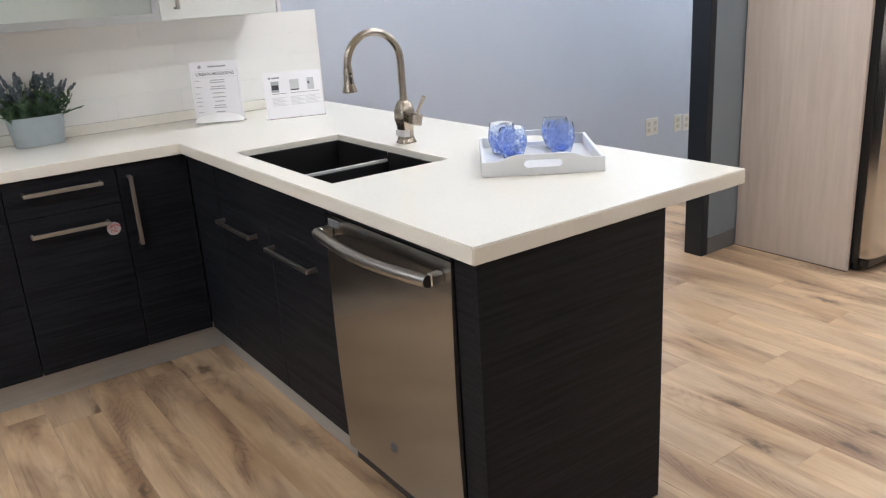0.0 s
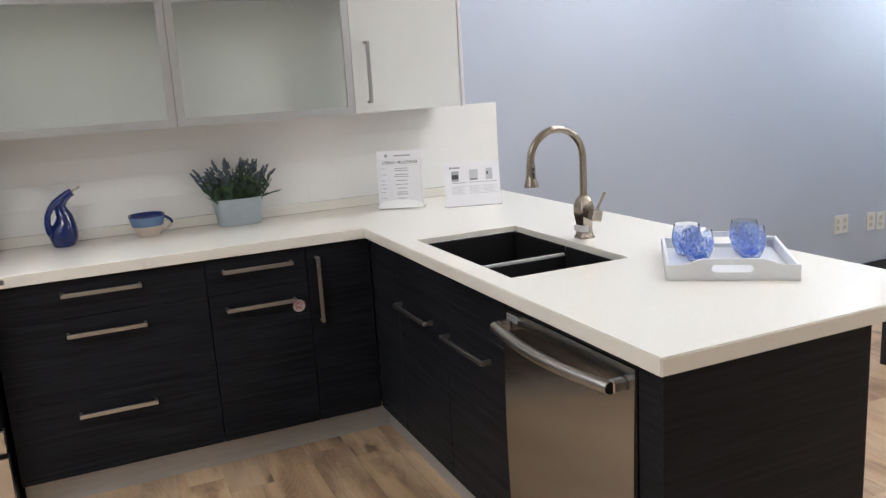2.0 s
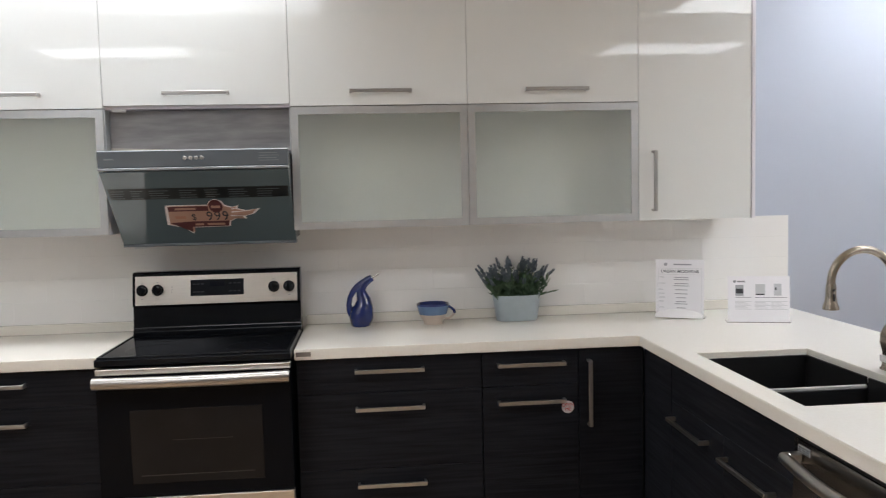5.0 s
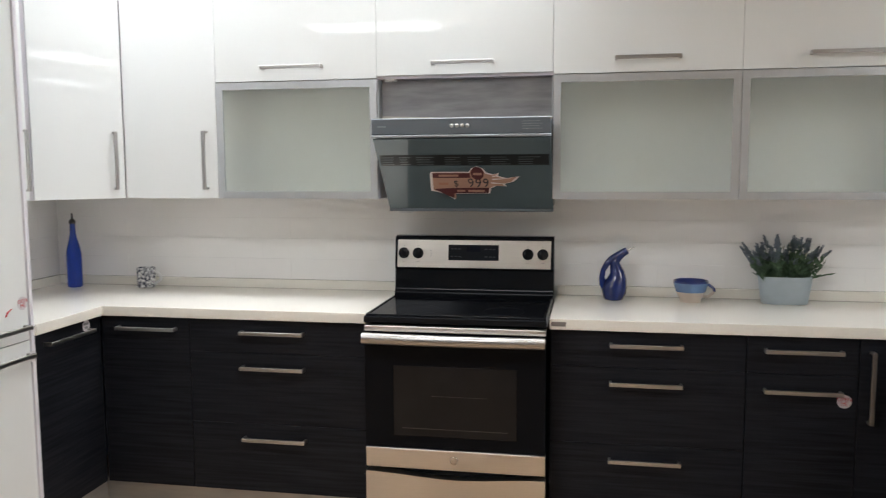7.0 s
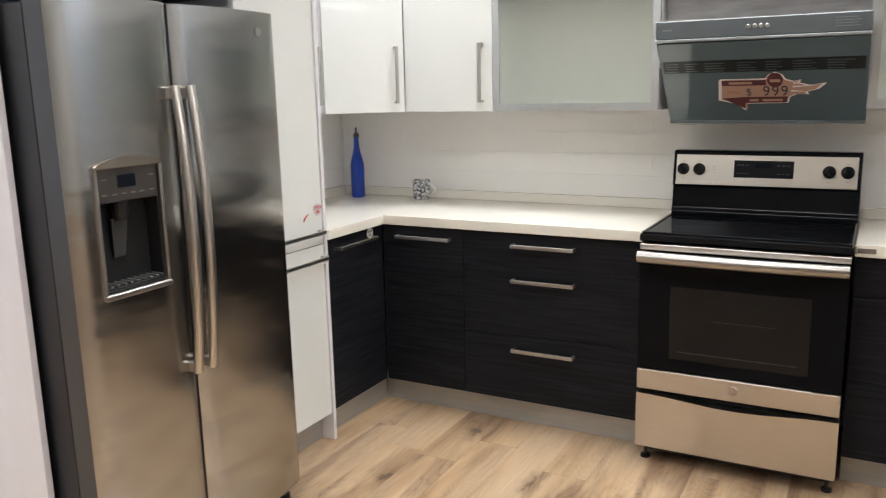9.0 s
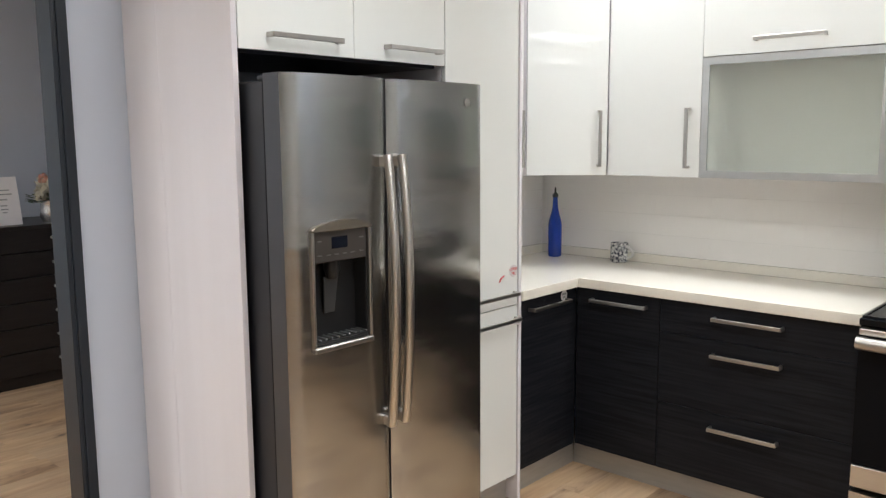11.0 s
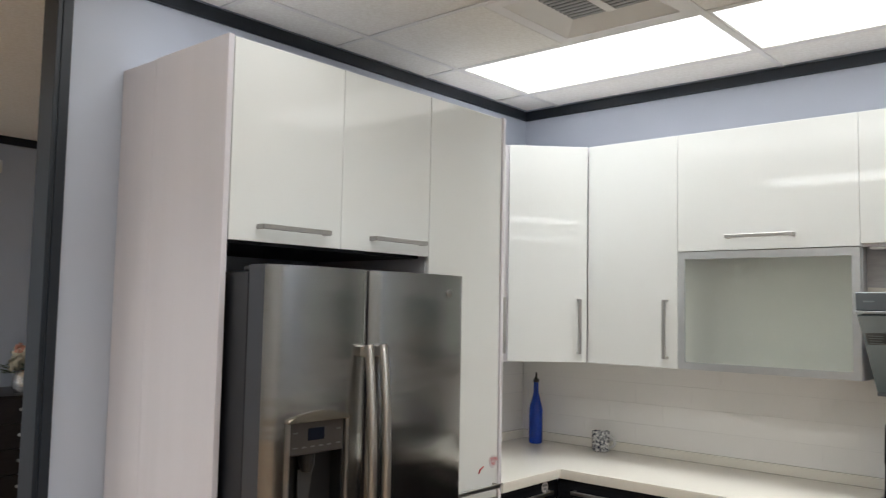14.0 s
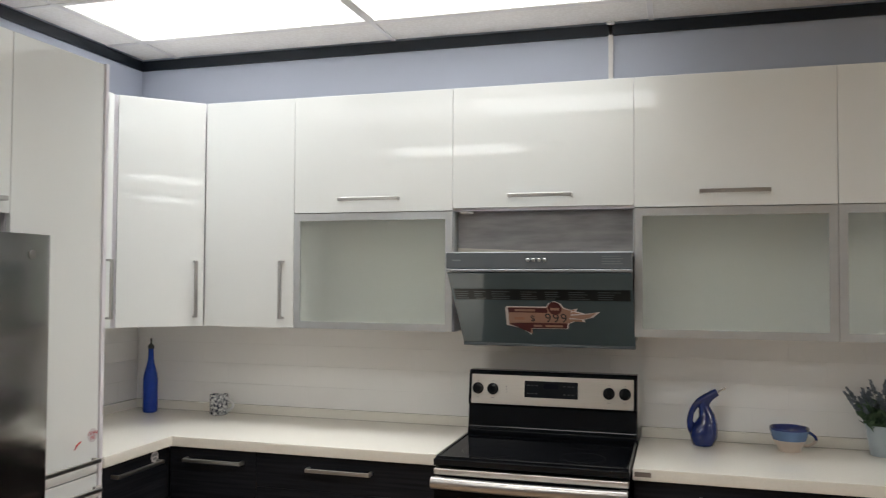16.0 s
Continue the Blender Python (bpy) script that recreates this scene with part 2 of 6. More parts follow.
GREY_WOOD = mat("grey_oak", (0.36, 0.35, 0.35), rough=0.45, color2=(0.23, 0.225, 0.23), scale=5, stretch=(1, 1, 6), detail=8, bump=0.15)
CREAM_WEDGE = mat("cream_wedge", (0.55, 0.52, 0.46), rough=0.6, vary=0.06, scale=12)
BLUE = mat("blue_grey_paint", (0.47, 0.51, 0.592), rough=0.55, vary=0.03, scale=2.5, bump=0.12, bump_scale=220)
# Off-white for walls out of view, picked to bounce fill light.
BOUNCE_WHITE = mat("bounce_white_paint", (0.69, 0.70, 0.69), rough=0.6, vary=0.03, scale=2.5, bump=0.12, bump_scale=220)
GREY_BLUE = mat("slate_blue_paint", (0.20, 0.23, 0.26), rough=0.55, vary=0.05, scale=3, bump=0.12, bump_scale=220)
TRIM = mat("black_trim", (0.0085, 0.0135, 0.021), rough=0.4, vary=0.2, scale=10)
TILE = mat("white_tile", (0.85, 0.84, 0.815), rough=0.12, vary=0.02, scale=3, random_tint=0.002)
GROUT = mat("grout", (0.86, 0.85, 0.83), rough=0.8, vary=0.06, scale=30)
CEIL = mat("mineral_tile", (0.86, 0.85, 0.80), rough=0.9, color2=(0.775, 0.76, 0.70), scale=75, bump=0.8, bump_scale=90, detail=9)
GRID = mat("white_grid", (0.76, 0.75, 0.72), rough=0.5, vary=0.04)
DIFFUSER = mat("lit_diffuser", (0.8, 0.8, 0.8), rough=0.5, emit=(1.0, 0.975, 0.925), power=PANEL_POWER)
DIFFUSER_NEW = mat("lit_diffuser_new_tubes", (0.8, 0.8, 0.8), rough=0.5, emit=(1.0, 0.98, 0.94), power=PANEL_POWER_NEW)
DIFFUSER_MID = mat("lit_diffuser_mid", (0.8, 0.8, 0.8), rough=0.5, emit=(1.0, 0.98, 0.935), power=PANEL_POWER_MID)
DIFFUSER_FAR = mat("lit_diffuser_far", (0.8, 0.8, 0.8), rough=0.5, emit=(1.0, 0.98, 0.94), power=PANEL_POWER_FAR)
DIFFUSER_EAST = mat("lit_diffuser_east", (0.8, 0.8, 0.8), rough=0.5, emit=(1.0, 0.98, 0.94), power=PANEL_POWER_EAST)
PLANK = plank_material()
SUBFLOOR = mat("floor_joint", (0.26, 0.19, 0.125), rough=0.7, vary=0.2)
PALE_WOOD = mat("pale_wood", (0.60, 0.515, 0.45), rough=0.42, color2=(0.52, 0.44, 0.38), scale=7, stretch=(7, 5, 0.35), detail=8, bump=0.1, bump_scale=30)
SINK = mat("black_granite", (0.014, 0.014, 0.015), rough=0.35, vary=0.4, scale=300, bump=0.1, bump_scale=300)
PAPER = mat("paper", (0.78, 0.765, 0.785), rough=0.5, vary=0.02)
# Whiter than the sheet, to stand for lamp glare on it.
GLARE_PAPER = mat("glare_paper", (0.93, 0.93, 0.93), rough=0.3, vary=0.01)
INK = mat("ink", (0.045, 0.045, 0.05), rough=0.6, vary=0.1)
INK_SOFT = mat("grey_ink", (0.26, 0.26, 0.27), rough=0.6, vary=0.1)
ACRYLIC = mat("clear_acrylic", (1.0, 1.0, 1.0), rough=0.02, transmission=1.0, ior=1.04)
COBALT = mat("cobalt_glass", (0.02, 0.085, 0.60), rough=0.05, transmission=0.55, vary=0.1, scale=4)
COBALT_GLAZE = mat("cobalt_glaze", (0.010, 0.024, 0.14), rough=0.08, vary=0.2, scale=14, coat=0.5)
SKY_GLAZE = mat("blue_glaze", (0.115, 0.20, 0.37), rough=0.15, vary=0.15, scale=25, coat=0.4)
CREAM = mat("cream_stoneware", (0.58, 0.49, 0.41), rough=0.3, vary=0.1, scale=20)
WHITE_GLAZE = mat("white_glaze", (0.76, 0.76, 0.75), rough=0.12, vary=0.03, coat=0.4)
PATTERN = mat("blue_pattern_glaze", (0.76, 0.76, 0.74), rough=0.12, color2=(0.015, 0.02, 0.05), scale=80, detail=1.0, coat=0.4)
GALV = mat("pale_blue_zinc", (0.46, 0.53, 0.58), rough=0.4, vary=0.12, scale=12, metal=0.25)
LEAF = mat("sage_leaf", (0.10, 0.165, 0.085), rough=0.6, color2=(0.028, 0.062, 0.03), scale=30)
BLOOM = mat("lavender_bloom", (0.20, 0.225, 0.27), rough=0.7, color2=(0.07, 0.095, 0.10), scale=60)
BUD = mat("cream_bud", (0.50, 0.50, 0.42), rough=0.7, vary=0.3, scale=50)
TRAY = mat("white_tray_paint", (0.76, 0.77, 0.79), rough=0.30, vary=0.03)
STICKER_DISC = mat("sticker_grey_white", (0.60, 0.565, 0.58), rough=0.4, vary=0.04)
STICKER = mat("sticker_white", (0.74, 0.70, 0.70), rough=0.4, vary=0.03)
RED = mat("sticker_red", (0.55, 0.06, 0.07), rough=0.4, vary=0.1)
MAROON = mat("tag_maroon", (0.095, 0.024, 0.028), rough=0.45, vary=0.1)
TAN = mat("tag_orange", (0.43, 0.265, 0.20), rough=0.45, vary=0.08)
DISPLAY_GLASS = mat("display_glass", (0.013, 0.015, 0.019), rough=0.12, vary=0.1, spec=0.3)
LCD = mat("dark_display", (0.005, 0.007, 0.014), rough=0.25, spec=0.2, vary=0.1)
SHADOW_GREY = mat("grey_silk_print", (0.36, 0.37, 0.38), rough=0.4, vary=0.05)
ESPRESSO = mat("espresso_wood", (0.020, 0.016, 0.015), rough=0.35, vary=0.3, scale=7, stretch=(1, 1, 8))
PINK = mat("peach_petal", (0.62, 0.30, 0.23), rough=0.6, vary=0.2, scale=40)
IVORY = mat("ivory_petal", (0.62, 0.58, 0.46), rough=0.6, vary=0.2, scale=40)
SILVER = mat("mercury_glass", (0.6, 0.6, 0.6), rough=0.25, metal=0.9, vary=0.2, scale=60)
COBALT_BASE = mat("cobalt_base_glass", (0.03, 0.16, 0.80), rough=0.05, transmission=0.4, ior=1.2, vary=0.2, scale=60)

# ---- building helpers ----
ORIGIN = {}
M_YZ = Matrix(((0, 0, 1, 0), (1, 0, 0, 0), (0, 1, 0, 0), (0, 0, 0, 1)))   # outline (y, z), drawn out along x
M_XZ = Matrix(((1, 0, 0, 0), (0, 0, 1, 0), (0, 1, 0, 0), (0, 0, 0, 1)))   # outline (x, z), drawn out along y
PRINT = {"small_print", "tag_print", "tag_border", "buttons", "key_print", "print", "label_print", "rack_line", "lamp_marks", "mark", "rule", "price", "words"}


def thing(name, place, label, category, group="", kind=""):
    ob = new(name)
    ob.empty_display_size = 0.05
    ob.location = place
    ORIGIN[ob] = Vector(place)
    return tagged(ob, label, category, group, kind)


def part(name, bm, material, parent=None, label="", smooth=0.0):
    """One bmesh, in world metres, as one mesh object under a thing or a part."""
    bmesh.ops.recalc_face_normals(bm, faces=bm.faces)
    o = ORIGIN.get(parent, Vector((0, 0, 0)))
    bmesh.ops.translate(bm, verts=bm.verts, vec=-o)
    me = bpy.data.meshes.new(name)
    if smooth:
        for f in bm.faces:
            f.smooth = True
        for e in bm.edges:
            e.smooth = len(e.link_faces) == 2 and e.calc_face_angle(0) < radians(smooth)
    bm.to_mesh(me)
    bm.free()
    for mm in (material if isinstance(material, (list, tuple)) else [material]):
        me.materials.append(mm)
    ob = new(name, me)
    if parent:
        ob.parent = parent
        ORIGIN[ob] = o
    if label:
        ob["label"] = label
    if name in PRINT:
        ob["kind"] = "stuff"
    return ob


def solo(name, bm, material, label, category, group="", kind="", smooth=0.0):
    return tagged(part(name, bm, material, None, "", smooth), label, category, group, kind)


def box(x0, x1, y0, y1, z0, z1, bevel=0.0015, m=None, into=None):
    """A box with softened edges; m: a frame to set it into."""
    bm = bmesh.new()
    bmesh.ops.create_cube(bm, size=1)
    bmesh.ops.scale(bm, vec=(abs(x1 - x0), abs(y1 - y0), abs(z1 - z0)), verts=bm.verts)
    bmesh.ops.translate(bm, vec=((x0 + x1) / 2, (y0 + y1) / 2, (z0 + z1) / 2), verts=bm.verts)
    if bevel:
        bmesh.ops.bevel(bm, geom=list(bm.edges), offset=min(bevel, 0.4 * min(abs(x1 - x0), abs(y1 - y0), abs(z1 - z0))), segments=1, affect="EDGES")
    if m is not None:
        bmesh.ops.transform(bm, matrix=m, verts=bm.verts)
    if into is not None:
        add_to(into, bm)
        return into
    return bm


def add_to(into, bm):
    me = bpy.data.meshes.new("join")
    bm.to_mesh(me)
    bm.free()
    into.from_mesh(me)
    bpy.data.meshes.remove(me)
    return into


def lathe(profile, at=(0, 0, 0), steps=32, m=None):
    """A turned shape from (radius, height) pairs."""
    bm = bmesh.new()
    rings = []
    for r, z in profile:
        if r < 1e-5:
            rings.append([bm.verts.new((0, 0, z))])
        else:
            rings.append([bm.verts.new((r * math.cos(2 * math.pi * i / steps), r * math.sin(2 * math.pi * i / steps), z)) for i in range(steps)])
    for a, b in zip(rings, rings[1:]):
        for i in range(steps):
            j = (i + 1) % steps
            if len(a) == 1 and len(b) == 1:
                continue
            if len(a) == 1:
                bm.faces.new((a[0], b[j], b[i]))
            elif len(b) == 1:
                bm.faces.new((a[i], a[j], b[0]))
            else:
                bm.faces.new((a[i], a[j], b[j], b[i]))
    bmesh.ops.transform(bm, matrix=Matrix.Translation(at) @ (m or Matrix.Identity(4)), verts=bm.verts)
    return bm


def tube(points, radius, steps=14, flat=1.0, caps=True):
    """A round bar along points; radius: one number or one a point."""
    bm = bmesh.new()
    pts = [Vector(p) for p in points]
    radii = radius if isinstance(radius, (list, tuple)) else [radius] * len(pts)
    side = None
    rings = []
    for i, p in enumerate(pts):
        d = (pts[min(i + 1, len(pts) - 1)] - pts[max(i - 1, 0)]).normalized()
        if side is None:
            side = d.cross(Vector((0, 0, 1)) if abs(d.z) < 0.9 else Vector((0, 1, 0))).normalized()
        side = (side - d * side.dot(d)).normalized()
        up = d.cross(side)
        rings.append([bm.verts.new(p + radii[i] * (math.cos(2 * math.pi * k / steps) * side + flat * math.sin(2 * math.pi * k / steps) * up)) for k in range(steps)])
    for a, b in zip(rings, rings[1:]):
        for k in range(steps):
            bm.faces.new((a[k], a[(k + 1) % steps], b[(k + 1) % steps], b[k]))
    if caps:
        bm.faces.new(rings[0])
        bm.faces.new(rings[-1])
    return bm


def prism(outline, depth, m=None, bevel=0.0):
    """A flat outline of (u, v), drawn out along the third axis from 0 to depth."""
    bm = bmesh.new()
    a = [bm.verts.new((u, v, 0)) for u, v in outline]
    b = [bm.verts.new((u, v, depth)) for u, v in outline]
    bm.faces.new(a)
    bm.faces.new(b)
    for i in range(len(a)):
        j = (i + 1) % len(a)
        bm.faces.new((a[i], a[j], b[j], b[i]))
    if bevel:
        bmesh.ops.bevel(bm, geom=list(bm.edges), offset=bevel, segments=1, affect="EDGES")
    if m is not None:
        bmesh.ops.transform(bm, matrix=m, verts=bm.verts)
    return bm


def slab(xs, ys, z0, z1, filled, bevel=0.003):
    """A plate on a grid of breaks; filled(i, j) says which cells are solid, so that holes and corners stay one piece."""
    bm = bmesh.new()
    vs = {}

    def v(i, j, k):
        if (i, j, k) not in vs:
            vs[i, j, k] = bm.verts.new((xs[i], ys[j], (z0, z1)[k]))
        return vs[i, j, k]
    on = {(i, j) for i in range(len(xs) - 1) for j in range(len(ys) - 1) if filled(i, j)}
    for i, j in on:
        for k in (0, 1):
            bm.faces.new([v(i, j, k), v(i + 1, j, k), v(i + 1, j + 1, k), v(i, j + 1, k)])
        for di, dj, a, b in ((-1, 0, (i, j), (i, j + 1)), (1, 0, (i + 1, j), (i + 1, j + 1)), (0, -1, (i, j), (i + 1, j)), (0, 1, (i, j + 1), (i + 1, j + 1))):
            if (i + di, j + dj) not in on:
                bm.faces.new([v(*a, 0), v(*b, 0), v(*b, 1), v(*a, 1)])
    bmesh.ops.recalc_face_normals(bm, faces=bm.faces)
    if bevel:
        sharp = [e for e in bm.edges if e.calc_face_angle(0) > 0.5]
        bmesh.ops.bevel(bm, geom=sharp, offset=bevel, segments=2, affect="EDGES")
    return bm


def front_frame(u, d, at):
    """A frame whose x runs along a cabinet front, whose y points out of it, and whose z is up."""
    u, d = Vector(u).normalized(), Vector(d).normalized()
    m = Matrix(((u.x, d.x, 0, at[0]), (u.y, d.y, 0, at[1]), (0, 0, 1, at[2]), (0, 0, 0, 1)))
    return m


def handle(parent, m, u0, u1, z0, z1, out=0.0, material=None):
    """A flat square bar on two legs, level or upright, on a front at y = out."""
    bm = bmesh.new()
    w = 0.016
    if u1 - u0 > z1 - z0:
        zc = (z0 + z1) / 2
        box(u0, u1, out + 0.028, out + 0.039, zc - w / 2, zc + w / 2, 0.0015, None, bm)
        for u in (u0, u1 - 0.010):
            box(u, u + 0.010, out - 0.001, out + 0.029, zc - w / 2, zc + w / 2, 0.001, None, bm)
    else:
        uc = (u0 + u1) / 2
        box(uc - w / 2, uc + w / 2, out + 0.028, out + 0.039, z0, z1, 0.0015, None, bm)
        for z in (z0, z1 - 0.010):
            box(uc - w / 2, uc + w / 2, out - 0.001, out + 0.029, z, z + 0.010, 0.001, None, bm)
    bmesh.ops.transform(bm, matrix=m, verts=bm.verts)
    return part("handle", bm, material or NICKEL, parent, "satin nickel bar handle")


def text_mesh(words, size, m, spread=1.0, weight=0.0):
    cu = bpy.data.curves.new("words", "FONT")
    cu.body, cu.size, cu.align_x, cu.align_y, cu.extrude, cu.space_character = words, size, "CENTER", "CENTER", 0.0003, spread
    cu.offset = weight
    ob = bpy.data.objects.new("words", cu)
    scene.collection.objects.link(ob)
    me = ob.to_mesh()
    bm = bmesh.new()
    bm.from_mesh(me)
    ob.to_mesh_clear()
    bpy.data.objects.remove(ob)
    bpy.data.curves.remove(cu)
    bmesh.ops.transform(bm, matrix=m, verts=bm.verts)
    return bm


def sheet_frame(right, up, at):
    """A frame whose x runs along writing, whose y is up along it, and whose z points at the reader."""
    r, u = Vector(right).normalized(), Vector(up).normalized()
    n = r.cross(u)
    return Matrix(((r.x, u.x, n.x, at[0]), (r.y, u.y, n.y, at[1]), (r.z, u.z, n.z, at[2]), (0, 0, 0, 1)))


def pane(m, u0, u1, v0, v1, d0=0.0, d1=0.001, bevel=0.0):
    return box(u0, u1, v0, v1, d0, d1, bevel, m)


# ---- plan ----
CT, CB = 0.959, 0.915            # worktop, top and underside
UB, UM, UT = 1.436, 1.976, 2.525   # wall units: bottom, joint, top
CEILING = 2.875
XL = -2.31                       # wall behind the refrigerator
GAP = 0.0009

# ---- structure ----
solo("wall_north", box(XL - 0.12, 7.6, 0.0, 0.12, 0, CEILING + 0.1, 0), BLUE, "pale blue-grey painted wall behind the kitchen units", "wall", kind="structure")
solo("wall_west", box(XL - 0.10, XL, -2.735, 0.0, 0, CEILING + 0.1, 0), BLUE, "pale blue-grey painted wall behind the refrigerator", "wall", kind="structure")
# The unseen far west, south and east walls serve as pale reflectors.
solo("wall_west_far", box(XL - 0.12, XL, -8.0, -5.2, 0, CEILING + 0.1, 0), BOUNCE_WHITE, "unseen wall beyond the opening, off-white to bounce fill light", "wall", kind="structure")
solo("wall_south", box(-6.0, 7.6, -8.12, -8.0, 0, CEILING + 0.1, 0), BOUNCE_WHITE, "unseen wall, off-white to bounce fill light", "wall", kind="structure")
solo("wall_east", box(7.6, 7.72, -8.12, 0.12, 0, CEILING + 0.1, 0), BOUNCE_WHITE, "unseen wall at the end of the passage, off-white to bounce fill light", "wall", kind="structure")
solo("wall_partition", box(4.415, 7.6, -1.325, -1.225, 0, CEILING + 0.1, 0), GREY_BLUE, "slate-blue painted partition wall", "wall", kind="structure")
solo("wall_next_room", box(-6.0, -5.75, -8.0, 0.12, 0, CEILING + 0.1, 0), BLUE, "blue-grey painted wall of the next room", "wall", kind="structure")
solo("wall_next_room_end", box(-5.75, XL - 0.12, 0.0, 0.12, 0, CEILING + 0.1, 0), BLUE, "blue-grey painted end wall of the next room", "wall", kind="structure")
bm = bmesh.new()
box(XL - 0.104, XL + 0.008, -2.752, -2.735, 0, CEILING, 0.002, None, bm)
box(XL, XL + 0.012, -2.735, -2.700, 0, CEILING, 0.002, None, bm)
solo("door_jamb", bm, TRIM, "black-painted jamb at the end of the wall", "door jamb", kind="structure")
bm = bmesh.new()
box(4.365, 4.415, -1.332, -1.218, 0, CEILING, 0.002, None, bm)
solo("door_jamb", bm, TRIM, "black-painted jamb at the end of the partition", "door jamb", kind="structure")
# ceiling edge trim
bm = bmesh.new()
box(XL, 7.6, -0.016, 0.0, 2.812, CEILING - 0.008, 0.003, None, bm)
box(XL, XL + 0.016, -2.735, -0.016, 2.812, CEILING - 0.008, 0.003, None, bm)
solo("trim", bm, TRIM, "black trim round the ceiling edge", "trim", kind="structure")
bm = bmesh.new()
box(-5.75, -5.728, -8.0, 0.0, 2.815, CEILING - 0.001, 0.003, None, bm)
solo("trim", bm, TRIM, "black trim round the next room's ceiling edge", "trim", kind="structure")
# baseboards
bm = bmesh.new()
box(2.55, 7.6, -0.010, 0.0, 0, 0.10, 0.003, None, bm)
solo("baseboard", bm, TRIM, "black baseboard along the blue wall", "baseboard", kind="structure")
bm = bmesh.new()
box(4.416, 4.662, -1.333, -1.325, 0.0, 0.10, 0.003, None, bm)
solo("baseboard", bm, mat("grey_cove_base", (0.15, 0.15, 0.15), rough=0.5, vary=0.1), "grey rubber cove base on the partition", "baseboard", kind="structure")

# ---- ceiling ----
GX = [-2.31] + [-2.085 + 1.262 * k for k in range(9)]
GY = [0.0] + [-0.305 - 0.605 * k for k in range(13)]
LIT = ((1, 1), (2, 1), (5, 1), (7, 1), (1, 4), (2, 4), (5, 4), (7, 4), (1, 7), (5, 7), (7, 7), (7, 10))
bm = bmesh.new()
for i in range(len(GX) - 1):
    for j in range(len(GY) - 1):
        if (i, j) in LIT or (i, j) == (1, 2):
            continue
        tilt = random.uniform(0, 0.004)
        box(GX[i] + 0.011, GX[i + 1] - 0.011, GY[j + 1] + 0.011, GY[j] - 0.011, CEILING - 0.003 + tilt, CEILING + 0.014 + tilt, 0.003, None, bm)
solo("ceiling", bm, CEIL, "suspended ceiling of off-white mineral tiles", "ceiling", kind="structure")
bm = bmesh.new()
for x in GX[1:]:
    box(x - 0.012, x + 0.012, -8.0, 0.0, CEILING - 0.004, CEILING + 0.03, 0.001, None, bm)
for y in GY[1:]:
    for a, b in zip(GX, GX[1:] + [7.6]):
        box(a + 0.012, b - 0.012, y - 0.012, y + 0.012, CEILING - 0.004, CEILING + 0.03, 0.001, None, bm)
solo("ceiling_grid", bm, GRID, "white metal grid of the suspended ceiling", "ceiling grid", kind="structure")
solo("ceiling_slab", box(XL - 0.12, 7.72, -8.12, 0.12, CEILING + 0.11, CEILING + 0.2, 0), GRID, "slab over the suspended ceiling", "ceiling", kind="structure")
solo("ceiling_next_room", box(-6.0, XL - 0.12, -8.12, 0.12, CEILING, CEILING + 0.1, 0), CEIL, "dim off-white ceiling of the next room", "ceiling", kind="structure")
for i, j in LIT:
    x0, x1, y0, y1 = GX[i] + 0.012, GX[i + 1] - 0.012, GY[j + 1] + 0.012, GY[j] - 0.012
    lamp = thing("ceiling_light", ((x0 + x1) / 2, (y0 + y1) / 2, CEILING), "lit white recessed fluorescent ceiling panel", "ceiling light", "ceiling panels")
    bm = bmesh.new()
    for a in ((x0, x1, y0, y0 + 0.012), (x0, x1, y1 - 0.012, y1), (x0, x0 + 0.012, y0 + 0.012, y1 - 0.012), (x1 - 0.012, x1, y0 + 0.012, y1 - 0.012)):
        box(*a, CEILING - 0.003, CEILING + 0.02, 0.001, None, bm)
    part("frame", bm, GRID, lamp)
    part("diffuser", box(x0 + 0.012, x1 - 0.012, y0 + 0.012, y1 - 0.012, CEILING + 0.002, CEILING + 0.008, 0), DIFFUSER_FAR if i == 7 and j < 7 else DIFFUSER_EAST if i > 3 and j < 7 else DIFFUSER if j == 1 or (i, j) == (1, 4) else DIFFUSER_MID if j == 4 else DIFFUSER_NEW, lamp, "glowing white diffuser")
    if (i, j) in TUBE_WATTS:
        tubes = bpy.data.lights.new("tubes", "AREA")
        tubes.shape, tubes.size, tubes.size_y = "RECTANGLE", x1 - x0 - 0.03, y1 - y0 - 0.03
        tubes.energy, tubes.color, tubes.spread = TUBE_WATTS[i, j], (1.0, 0.978, 0.93), radians(105 if j == 1 else 125)
        o = new("tubes", tubes)
        o.parent = lamp
        o.location = (0, 0, -0.006)
# air vent: a square louvred diffuser beside a tile
vent = thing("ceiling_vent", (-1.1, -1.2, CEILING), "off-white square air vent in the ceiling", "air vent")
x0, x1, y0, y1 = GX[1] + 0.625, GX[2] - 0.012, GY[3] + 0.012, GY[2] - 0.012
bm = slab([x0, x0 + 0.055, x1 - 0.055, x1], [y0, y0 + 0.055, y1 - 0.055, y1], CEILING - 0.005, CEILING - 0.001, lambda i, j: not (i == 1 and j == 1), 0.001)
part("frame", bm, GRID, vent)
bm = bmesh.new()
for g, z in ((0.055, CEILING - 0.003), (0.13, CEILING + 0.045)):
    for a, b in ((x0 + g, y0 + g), (x1 - g, y0 + g), (x1 - g, y1 - g), (x0 + g, y1 - g)):
        bm.verts.new((a, b, z))
bm.verts.ensure_lookup_table()
for k in range(4):
    bm.faces.new([bm.verts[q] for q in (k, (k + 1) % 4, 4 + (k + 1) % 4, 4 + k)])
part("cone", bm, GRID, vent)
